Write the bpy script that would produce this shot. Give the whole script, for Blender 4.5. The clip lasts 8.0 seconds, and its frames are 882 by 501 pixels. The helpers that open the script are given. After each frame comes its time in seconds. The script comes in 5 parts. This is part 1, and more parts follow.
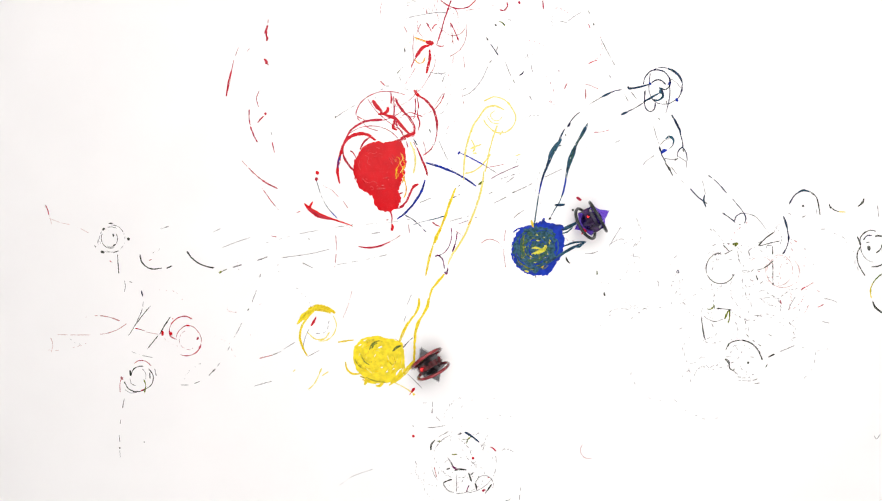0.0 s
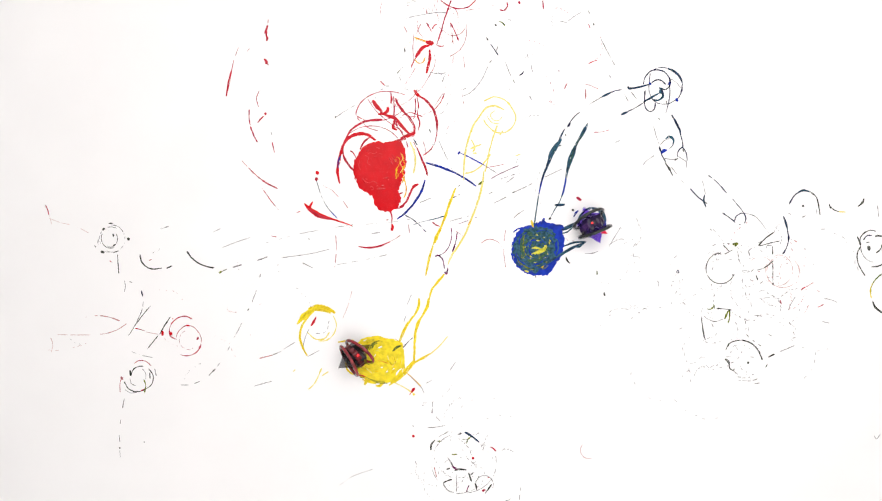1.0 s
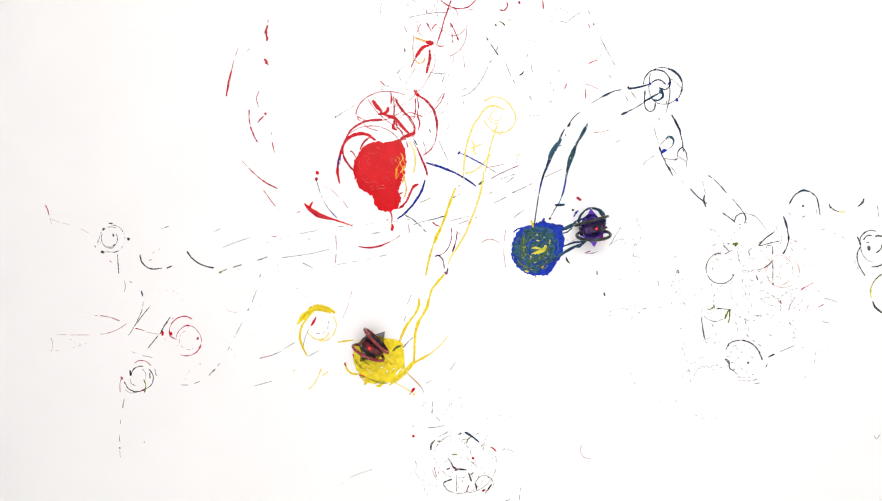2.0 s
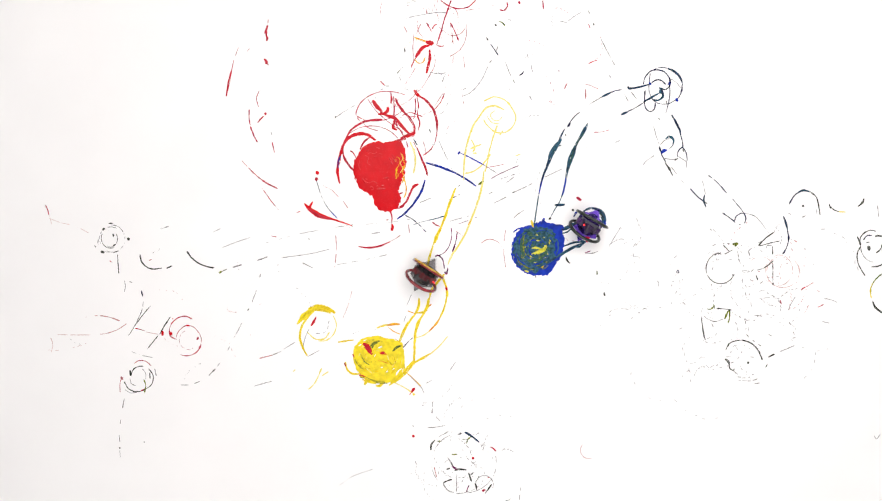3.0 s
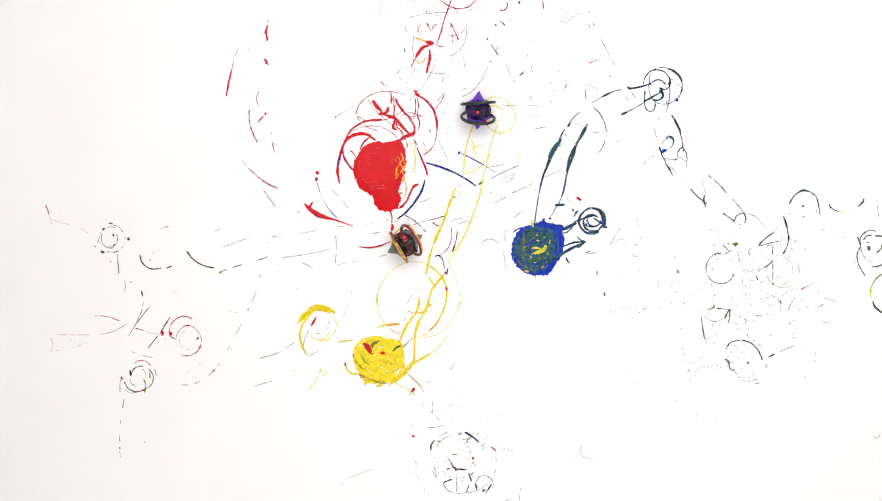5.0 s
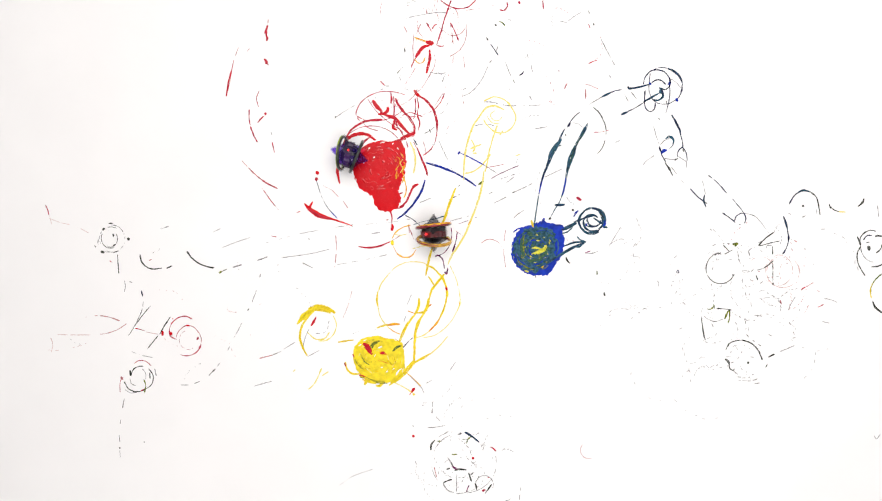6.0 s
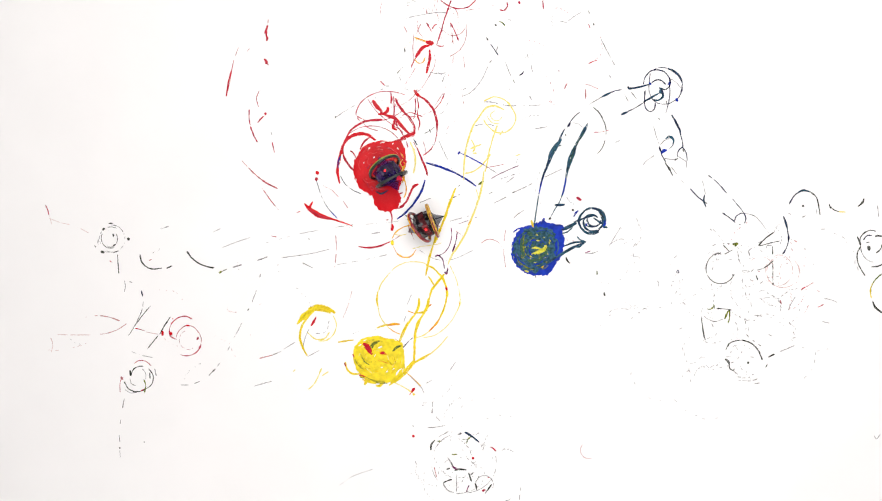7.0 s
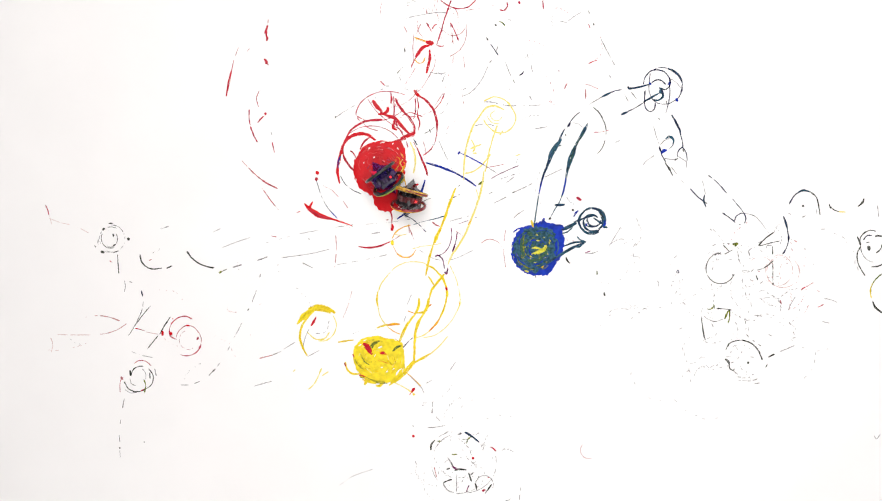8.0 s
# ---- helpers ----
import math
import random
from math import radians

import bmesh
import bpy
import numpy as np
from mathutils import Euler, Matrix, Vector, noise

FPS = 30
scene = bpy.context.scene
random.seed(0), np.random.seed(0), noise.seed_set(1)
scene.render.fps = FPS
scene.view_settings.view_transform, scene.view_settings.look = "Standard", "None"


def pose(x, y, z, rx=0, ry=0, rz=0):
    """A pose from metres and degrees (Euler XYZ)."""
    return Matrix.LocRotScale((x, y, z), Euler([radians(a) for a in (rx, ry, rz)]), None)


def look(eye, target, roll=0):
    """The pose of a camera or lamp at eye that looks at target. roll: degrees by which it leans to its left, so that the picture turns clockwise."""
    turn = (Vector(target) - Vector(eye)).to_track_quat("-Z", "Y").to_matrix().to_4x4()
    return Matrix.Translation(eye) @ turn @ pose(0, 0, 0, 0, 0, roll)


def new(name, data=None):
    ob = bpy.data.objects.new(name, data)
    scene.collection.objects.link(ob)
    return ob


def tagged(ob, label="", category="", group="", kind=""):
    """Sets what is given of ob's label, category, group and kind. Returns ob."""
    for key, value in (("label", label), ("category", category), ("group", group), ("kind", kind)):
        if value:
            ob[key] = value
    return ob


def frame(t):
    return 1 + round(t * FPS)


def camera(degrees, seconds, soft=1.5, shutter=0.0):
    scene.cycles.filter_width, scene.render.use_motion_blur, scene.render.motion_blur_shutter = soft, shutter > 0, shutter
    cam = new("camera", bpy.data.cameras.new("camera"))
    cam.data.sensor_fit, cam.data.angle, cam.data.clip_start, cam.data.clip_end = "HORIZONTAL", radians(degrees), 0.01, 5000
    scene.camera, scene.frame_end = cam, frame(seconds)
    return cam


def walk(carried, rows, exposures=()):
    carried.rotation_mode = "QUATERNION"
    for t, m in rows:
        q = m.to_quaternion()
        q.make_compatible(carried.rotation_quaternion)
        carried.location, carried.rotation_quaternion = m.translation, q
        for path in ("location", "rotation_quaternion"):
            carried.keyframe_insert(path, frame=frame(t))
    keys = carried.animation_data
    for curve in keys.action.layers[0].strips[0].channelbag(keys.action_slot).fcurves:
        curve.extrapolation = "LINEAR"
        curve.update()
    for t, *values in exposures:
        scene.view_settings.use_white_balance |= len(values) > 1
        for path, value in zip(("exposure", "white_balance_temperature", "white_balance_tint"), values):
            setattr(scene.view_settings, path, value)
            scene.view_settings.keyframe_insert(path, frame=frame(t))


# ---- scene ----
cam = camera(62, 8.0, soft=1.1, shutter=0.3)

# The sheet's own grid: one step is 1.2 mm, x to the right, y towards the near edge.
STEP = 0.0012
EYE_Z = 784 * STEP / math.tan(radians(31))


def at(x, y, z=0.0):
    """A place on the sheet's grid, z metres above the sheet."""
    return Vector(((x - 784) * STEP, (445 - y) * STEP, z))


walk(cam, [(0.0, pose(0, 0, EYE_Z)), (8.0, pose(0, 0, EYE_Z))])

# ---- world and light ----
world = bpy.data.worlds.new("room_world")
scene.world = world
world.use_nodes = True
world.node_tree.nodes["Background"].inputs[0].default_value = (0.9, 0.93, 1.0, 1)
world.node_tree.nodes["Background"].inputs[1].default_value = 0.05
ROOM_X, ROOM_Y, CEILING_Z, FLOOR_Z = 2.6, 2.3, 2.2, -0.75


# Unseen area lamps added under the ceiling for even, soft light on the sheet.
def added_light(x, y, size_x, size_y, watts):
    data = bpy.data.lights.new("added_ceiling_light", "AREA")
    data.shape, data.size, data.size_y, data.energy, data.color = "RECTANGLE", size_x, size_y, watts, (1.0, 0.985, 0.985)
    lamp = new("added_ceiling_light", data)
    lamp.matrix_basis = pose(x, y, CEILING_Z - 0.03)
    return lamp


added_light(0.26, -0.95, 2.2, 1.4, 27.2)
added_light(0.24, 1.05, 2.2, 1.4, 41.3)
# weak side fills, added to thin the robots' shadows and set the side falloff
added_light(2.3, 0.0, 0.5, 1.2, 3)
added_light(-2.3, 0.0, 0.5, 1.2, 0.6)
scene.view_settings.exposure = 0.0


# ---- materials ----
def mat(name, colour, rough=0.5, metal=0.0, spread=0.12, scale=60.0, bump=0.15, glow=0.0, warm=None, spec=0.10, tint=None):
    m = bpy.data.materials.new(name)
    m.use_nodes = True
    nt = m.node_tree
    b = nt.nodes["Principled BSDF"]
    b.inputs["Metallic"].default_value = metal
    b.inputs["Specular IOR Level"].default_value = spec
    if tint:  # thin see-through plastic: most of the light passes, coloured
        clear, both = nt.nodes.new("ShaderNodeBsdfTransparent"), nt.nodes.new("ShaderNodeMixShader")
        clear.inputs["Color"].default_value, both.inputs["Fac"].default_value = (*tint, 1), 0.8
        nt.links.new(b.outputs[0], both.inputs[1])
        nt.links.new(clear.outputs[0], both.inputs[2])
        nt.links.new(both.outputs[0], nt.nodes["Material Output"].inputs["Surface"])
    co = nt.nodes.new("ShaderNodeTexCoord")
    n1, n2 = nt.nodes.new("ShaderNodeTexNoise"), nt.nodes.new("ShaderNodeTexNoise")
    n1.inputs["Scale"].default_value, n1.inputs["Detail"].default_value = scale, 4
    n2.inputs["Scale"].default_value, n2.inputs["Detail"].default_value = scale * 9, 3
    mix = nt.nodes.new("ShaderNodeMix")
    mix.data_type = "RGBA"
    dark = [c * (1 - spread) for c in colour]
    light = list(warm) if warm else [min(1.0, c * (1 + spread) + 0.01 * spread) for c in colour]
    mix.inputs["A"].default_value, mix.inputs["B"].default_value = (*dark, 1), (*light, 1)
    ramp = nt.nodes.new("ShaderNodeMapRange")
    ramp.inputs["From Min"].default_value, ramp.inputs["From Max"].default_value = 0.35, 0.65
    rr = nt.nodes.new("ShaderNodeMapRange")
    rr.inputs["To Min"].default_value, rr.inputs["To Max"].default_value = max(0.03, rough - 0.12), min(1, rough + 0.12)
    bp = nt.nodes.new("ShaderNodeBump")
    bp.inputs["Strength"].default_value, bp.inputs["Distance"].default_value = bump, 0.0006
    for n in (n1, n2):
        nt.links.new(co.outputs["Object"], n.inputs["Vector"])
    nt.links.new(n1.outputs["Fac"], ramp.inputs["Value"])
    nt.links.new(ramp.outputs["Result"], mix.inputs["Factor"])
    nt.links.new(mix.outputs["Result"], b.inputs["Base Color"])
    nt.links.new(n2.outputs["Fac"], rr.inputs["Value"])
    nt.links.new(rr.outputs["Result"], b.inputs["Roughness"])
    nt.links.new(n2.outputs["Fac"], bp.inputs["Height"])
    nt.links.new(bp.outputs["Normal"], b.inputs["Normal"])
    if glow:
        b.inputs["Emission Color"].default_value, b.inputs["Emission Strength"].default_value = (*colour, 1), glow
    return m


SHEET = mat("white_vinyl", (0.86, 0.848, 0.842), 0.42, spread=0.012, scale=5, bump=0.02)
WALL = mat("plaster", (0.82, 0.81, 0.80), 0.8, spread=0.04, scale=3)
FLOOR = mat("grey_vinyl_floor", (0.35, 0.33, 0.31), 0.5, spread=0.15, scale=4)
RED = mat("red_paint", (0.56, 0.005, 0.010), 0.25, spread=0.08, scale=40, bump=0.12)
CRIMSON = mat("crimson_paint", (0.42, 0.008, 0.030), 0.35, spread=0.35, scale=130, warm=(0.54, 0.030, 0.050))
OCHRE = mat("stirred_yellow_paint", (0.66, 0.42, 0.006), 0.35, spread=0.2, scale=200, warm=(0.76, 0.54, 0.03))
RED_WET = mat("wet_red_paint", (0.55, 0.005, 0.010), 0.12, spread=0.1, scale=60, bump=0.3, spec=1.0)
YELLOW_WET = mat("wet_yellow_paint", (0.82, 0.54, 0.004), 0.12, spread=0.1, scale=60, bump=0.3, spec=1.0)
BLUE_WET = mat("wet_blue_paint", (0.006, 0.03, 0.30), 0.12, spread=0.3, scale=60, bump=0.3, spec=1.0)
LIGHT_RED = mat("scraped_red_paint", (0.62, 0.05, 0.05), 0.3, spread=0.2, scale=150)
FAINT = mat("faint_red_trace", (0.58, 0.40, 0.38), 0.6, spread=0.2, scale=150)
DARKRED = mat("dried_red_paint", (0.34, 0.012, 0.04), 0.45, spread=0.3, scale=120, warm=(0.50, 0.03, 0.07))
PINK = mat("thin_red_paint", (0.42, 0.09, 0.11), 0.5, spread=0.4, scale=150, warm=(0.60, 0.30, 0.30))
YELLOW = mat("yellow_paint", (0.78, 0.61, 0.02), 0.30, spread=0.14, scale=100, bump=0.25)
PALE = mat("thin_yellow_paint", (0.78, 0.64, 0.11), 0.4, spread=0.08, scale=120, warm=(0.80, 0.70, 0.24))
ORANGE = mat("orange_paint", (0.80, 0.22, 0.01), 0.4, spread=0.3, scale=160, warm=(0.86, 0.52, 0.02))
BLUE = mat("blue_paint", (0.005, 0.028, 0.34), 0.32, spread=0.25, scale=90, bump=0.25)
TEAL = mat("blue_green_paint", (0.016, 0.066, 0.078), 0.4, spread=0.35, scale=190, warm=(0.035, 0.11, 0.18))
LEMON = mat("lemon_paint_smear", (0.58, 0.55, 0.03), 0.3, spread=0.3, scale=200, warm=(0.74, 0.70, 0.08))
MOSS = mat("moss_green_paint", (0.026, 0.095, 0.075), 0.35, spread=0.3, scale=300, warm=(0.06, 0.13, 0.05))
FLECK = mat("faint_grey_trace", (0.34, 0.33, 0.33), 0.6, spread=0.5, scale=190, warm=(0.58, 0.56, 0.56))
GREEN = mat("green_smear_paint", (0.04, 0.10, 0.045), 0.4, spread=0.5, scale=260, warm=(0.24, 0.26, 0.018))
OLIVE = mat("olive_yellow_paint", (0.60, 0.46, 0.012), 0.35, spread=0.3, scale=220, warm=(0.76, 0.60, 0.02))
NAVY = mat("dark_navy_paint", (0.008, 0.012, 0.035), 0.45, spread=0.5, scale=150, warm=(0.025, 0.03, 0.085))
BLACK = mat("dark_mixed_paint", (0.012, 0.014, 0.012), 0.5, spread=0.5, scale=170, warm=(0.10, 0.105, 0.09))
GREY = mat("thin_dark_paint", (0.15, 0.145, 0.15), 0.55, spread=0.6, scale=190, warm=(0.46, 0.44, 0.44))
PURPLE = mat("purple_paint", (0.06, 0.01, 0.09), 0.45, spread=0.5, scale=170, warm=(0.25, 0.03, 0.12))
SMOKE = mat("smoky_grey_plastic", (0.014, 0.013, 0.015), 0.10, spread=0.2, scale=60, spec=0.4, bump=0.04, tint=(0.60, 0.59, 0.61))
VIOLET = mat("violet_plastic", (0.040, 0.012, 0.20), 0.10, spread=0.3, scale=60, spec=0.6, bump=0.04, tint=(0.50, 0.34, 0.95))
CORE_DARK = mat("dark_core_plastic", (0.008, 0.006, 0.008), 0.14, spread=0.4, warm=(0.018, 0.009, 0.012), spec=0.3)
HOOP_RED = mat("red_rubber", (0.13, 0.008, 0.014), 0.18, spread=0.4, scale=90, warm=(0.30, 0.02, 0.03), spec=0.55)
HOOP_DARK = mat("dark_rubber", (0.012, 0.015, 0.015), 0.16, spread=0.4, scale=90, warm=(0.03, 0.036, 0.033), spec=0.35)
YELLOW_FILM = mat("wet_yellow_film", (0.40, 0.14, 0.02), 0.25, spread=0.5, scale=110, warm=(0.82, 0.50, 0.04), spec=0.5)
GREEN_FILM = mat("wet_green_film", (0.25, 0.34, 0.04), 0.3, spread=0.4, scale=110)
BAND_RED = mat("dark_red_plastic", (0.085, 0.006, 0.010), 0.25, spread=0.5, warm=(0.16, 0.01, 0.015), spec=0.3)
BAND_VIOLET = mat("dark_violet_plastic", (0.025, 0.008, 0.045), 0.25, spread=0.5, warm=(0.05, 0.015, 0.10), spec=0.3)
LED = mat("red_led", (1.0, 0.02, 0.02), 0.3, spread=0.0, glow=2.5)
CORE_VIOLET = mat("dark_violet_core_plastic", (0.009, 0.004, 0.024), 0.14, spread=0.4, warm=(0.020, 0.008, 0.055), spec=0.3)
PINK_TIP = mat("hot_pink_plastic", (0.70, 0.012, 0.05), 0.3, spread=0.2)


# ---- builders ----
def link(name, bm, material, parent=None, label="", smooth=False):
    me = bpy.data.meshes.new(name)
    bm.to_mesh(me)
    bm.free()
    for p in me.polygons:
        p.use_smooth = smooth
    me.materials.append(material)
    ob = new(name, me)
    ob.parent = parent
    if label:
        ob["label"] = label
    return ob


def part(name, bm, material, parent, label="", smooth=False):
    return link(name, bm, material, parent, label, smooth)


def slab(name, x0, y0, z0, x1, y1, z1, material, bevel=0.0):
    bm = bmesh.new()
    bmesh.ops.create_cube(bm, size=1)
    for v in bm.verts:
        v.co = Vector(((x0 + x1) / 2 + v.co.x * (x1 - x0), (y0 + y1) / 2 + v.co.y * (y1 - y0), (z0 + z1) / 2 + v.co.z * (z1 - z0)))
    if bevel:
        bmesh.ops.bevel(bm, geom=bm.edges[:], offset=bevel, segments=2, affect="EDGES")
    return link(name, bm, material)


# ---- room ----
tagged(slab("floor", -ROOM_X, -ROOM_Y, FLOOR_Z - 0.1, ROOM_X, ROOM_Y, FLOOR_Z, FLOOR), "plain grey vinyl floor of the room", "floor", kind="structure")
tagged(slab("ceiling", -ROOM_X, -ROOM_Y, CEILING_Z, ROOM_X, ROOM_Y, CEILING_Z + 0.1, WALL), "plain white plaster ceiling", "ceiling", kind="structure")
for nm, box in (("wall_north", (-ROOM_X, ROOM_Y, ROOM_X, ROOM_Y + 0.12)), ("wall_south", (-ROOM_X, -ROOM_Y - 0.12, ROOM_X, -ROOM_Y)),
                ("wall_east", (ROOM_X, -ROOM_Y, ROOM_X + 0.12, ROOM_Y)), ("wall_west", (-ROOM_X - 0.12, -ROOM_Y, -ROOM_X, ROOM_Y))):
    tagged(slab(nm, box[0], box[1], FLOOR_Z, box[2], box[3], CEILING_Z, WALL), "plain off-white plaster wall of the room", "wall", kind="structure")

# ---- the sheet ----
sheet = tagged(slab("painting_sheet", -1.45, -1.05, -0.006, 1.45, 1.05, 0.0, SHEET, 0.0012), "large smooth white vinyl sheet covered in paint trails", "painting sheet")
table = tagged(slab("tabletop", -1.5, -1.1, -0.046, 1.5, 1.1, -0.0065, WALL, 0.004), "plain pale tabletop beneath the white sheet", "tabletop", kind="structure")
tagged(slab("table_base", -1.3, -0.9, FLOOR_Z, 1.3, 0.9, -0.047, WALL), "plain pale boxed base under the tabletop", "table base", kind="structure")


# ---- paint ----
def spline(pts, closed=False, gap=1.1):
    """Catmull-Rom samples through a few points of the sheet's grid."""
    n, out = len(pts), []
    if n == 2:
        pts, n = [pts[0], ((pts[0][0] + pts[1][0]) / 2, (pts[0][1] + pts[1][1]) / 2), pts[1]], 3
    for i in range(n if closed else n - 1):
        p = [Vector(pts[(i + k) % n] if closed else pts[min(max(i + k, 0), n - 1)]) for k in (-1, 0, 1, 2)]
        steps = max(2, int((p[2] - p[1]).length / gap))
        for s in range(steps):
            t = s / steps
            out.append(0.5 * ((2 * p[1]) + (p[2] - p[0]) * t + (2 * p[0] - 5 * p[1] + 4 * p[2] - p[3]) * t * t + (3 * p[1] - p[0] - 3 * p[2] + p[3]) * t ** 3))
    if not closed:
        out.append(Vector(pts[-1]))
    return out


SEED = [0]


def ribbon(verts, faces, pts, w, dry=0.0, z=0.0, wobble=0.35, thick=0.00035, parts=None):
    """One brushed line: a low dome of uneven width that breaks up where the paint ran dry."""
    SEED[0] += 1
    k = SEED[0] * 7.31
    line = spline(pts)
    calm = 0.5 if w >= 3.2 else 1.0
    w = w * 0.66 if w < 2.3 else w * 0.76 if w < 4 else w * 0.92
    lift = z + 0.00008 + (SEED[0] % 23) * 0.000012
    runs, run, length = [], [], 0.0
    for i, p in enumerate(line):
        if i:
            length += (p - line[i - 1]).length
        wet = 0.5 + 0.5 * noise.noise(Vector((length * 0.055, k, 0.0))) + 0.30 * noise.noise(Vector((length * 0.24, k, 3.0))) + 0.22 * noise.noise(Vector((length * 0.7, k, 6.0)))
        if wet < dry:
            if len(run) > 1:
                runs.append(run)
            run = []
        else:
            run.append((p, length, min(1.0, 0.45 + (wet - dry) * 2.2)))
    if len(run) > 1:
        runs.append(run)
    for run in runs:
        m = len(run)
        if parts is not None:
            verts, faces = [], []
            parts.append((verts, faces))
        base = len(verts)
        for i, (p, s, full) in enumerate(run):
            a, b = run[max(i - 1, 0)][0], run[min(i + 1, m - 1)][0]
            d = (b - a).normalized() if (b - a).length else Vector((1, 0))
            side = Vector((-d.y, d.x))
            end = min(1.0, (0.4 if w > 2.7 else 0.3) + min(s - run[0][1], run[-1][1] - s) / max(0.6, min(0.9 * w + 1, 0.42 * (run[-1][1] - run[0][1]))))
            h = 0.5 * w * full * end * (1 + calm * wobble * 1.6 * noise.noise(Vector((s * 0.11, k, 9.0))))
            off = 0.12 * w * noise.noise(Vector((s * 0.2, k, 5.0)))
            for q, rise in ((-1, 0.0), (-0.55, 0.8), (0.55, 1.0), (1, 0.0)):
                edge = 1 + calm * (0.55 * noise.noise(Vector((s * 0.13, k, q * 4))) + 0.22 * noise.noise(Vector((s * 0.45, k, q * 4))))
                c = p + side * (q * h * edge + off)
                verts.append(at(c.x, c.y, lift + rise * thick * min(1.0, w / 4 + 0.2)))
        for i in range(m - 1):
            for q in range(3):
                v = base + i * 4 + q
                faces.append((v, v + 1, v + 5, v + 4))


def mesh_of(name, verts, faces, material, parent=None, label=""):
    me = bpy.data.meshes.new(name)
    me.from_pydata(verts, [], faces)
    me.materials.append(material)
    for p in me.polygons:
        p.use_smooth = True
    me.update()
    ob = new(name, me)
    ob.parent = parent
    if label:
        ob["label"] = label
    return ob


VEINS = {TEAL: NAVY, RED: CRIMSON, YELLOW: OCHRE, BLUE: NAVY, NAVY: TEAL}  # a second paint dragged along in thick strokes
FRESH = []  # paint laid down while the robots roll: (piece, seconds)


def trail(label, category="paint trail", name="paint_trail"):
    ob = new(name)
    ob.empty_display_size = 0.02
    return tagged(ob, label, category, "paint trails on the sheet")


def S(parent, material, w, *xy, dry=0.0, z=0.0, fresh=None, name="stroke"):
    """A stroke through the given x, y pairs; where it broke up, each dash is a piece."""
    pts = list(zip(xy[0::2], xy[1::2]))
    if w >= 3.4 and len(pts) > 2:
        n = len(pts) - 1
        xyw = [v for i, (x, y) in enumerate(pts) for v in (x, y, w * 0.97 * (0.5 if i in (0, n) else 1.0))]
        brush(parent, material, *xyw, z=z, name=name, rough=0.22, dry=max(dry, 0.2), fresh=fresh)
        if material in VEINS:
            brush(parent, VEINS[material], *[v * 0.6 if i % 3 == 2 else v for i, v in enumerate(xyw)], z=z + 0.0004, name="vein", dry=0.52, fresh=fresh)
        return
    if w < 2.7 and (Vector(pts[-1]) - Vector(pts[0])).length > 26:
        dry = max(dry, 0.26 if material in (GREY, FAINT, PINK) else 0.14)
    looks = [(material, w, dry, z, name)]
    if w >= 3.6 and material in VEINS:
        looks += [(VEINS[material], w * 0.55, 0.52, z + 0.00035, "vein"), (VEINS[material], w * 0.4, 0.56, z + 0.00040, "vein")]
    for m, wide, dryness, high, nm in looks:
        pieces = []
        ribbon(None, None, pts, wide, dryness, high, parts=pieces)
        for verts, faces in pieces:
            ob = mesh_of(nm if len(pieces) == 1 or nm == "vein" else "dash", verts, faces, m, parent)
            if fresh is not None:
                FRESH.append((ob, fresh))


def brush(parent, material, *xyw, z=0.0, name="stroke", rough=0.16, dry=0.0, fresh=None):
    """A loaded stroke through x, y, width triples that swells and thins, with frayed edges and a few bare streaks."""
    SEED[0] += 1
    k = SEED[0] * 5.3
    pts, wide = list(zip(xyw[0::3], xyw[1::3])), xyw[2::3]
    line = spline(pts, gap=0.8)
    places = [min(range(len(line)), key=lambda i: (line[i] - Vector(p)).length) for p in pts]
    widths = np.interp(range(len(line)), places, wide)
    lift = z + 0.00008 + (SEED[0] % 23) * 0.000012
    verts, faces, m, cols = [], [], len(line), 9
    for i, (p, w) in enumerate(zip(line, widths)):
        a, b = line[max(i - 1, 0)], line[min(i + 1, m - 1)]
        d = (b - a).normalized()
        side = Vector((-d.y, d.x))
        for j in range(cols):
            q = 2 * j / (cols - 1) - 1
            edge = 1 + rough * (1.6 * noise.noise(Vector((i * 0.09, k, q * 2))) + 1.0 * noise.noise(Vector((i * 0.3, k, q * 2))))
            c = p + side * (0.5 * w * q * edge)
            verts.append(at(c.x, c.y, lift + 0.0004 * (1 - q * q) * min(1, w / 5 + 0.2) * (1 + 0.5 * noise.noise(Vector((i * 0.05, k, q * 3))))))
    for i in range(m - 1):
        for j in range(cols - 1):
            bare = 0.5 + 0.5 * noise.noise(Vector((i * 0.035, k + 3, j * 0.9))) + 0.25 * noise.noise(Vector((i * 0.15, k + 7, j * 1.7)))
            if bare > dry:
                v = i * cols + j
                faces.append((v, v + 1, v + cols + 1, v + cols))
    ob = mesh_of(name, verts, faces, material, parent)
    if fresh is not None:
        FRESH.append((ob, fresh))
    return ob


def O(parent, material, w, cx, cy, rx, ry, a0=0, a1=360, shrink=0.0, dry=0.0, z=0.0, fresh=None, turn=0):
    """A looped stroke round cx, cy from angle a0 to a1 (clockwise as seen, from the right); shrink winds it in."""
    n = max(3, int(abs(a1 - a0) / 24))
    xy = []
    for i in range(n + 1):
        f = i / n
        a, r = radians(a0 + (a1 - a0) * f), 1 - shrink * f
        x, y = rx * r * math.cos(a), ry * r * math.sin(a)
        c, s = math.cos(radians(turn)), math.sin(radians(turn))
        xy += [cx + x * c - y * s, cy + x * s + y * c]
    return S(parent, material, w, *xy, dry=dry, z=z, fresh=fresh, name="loop")


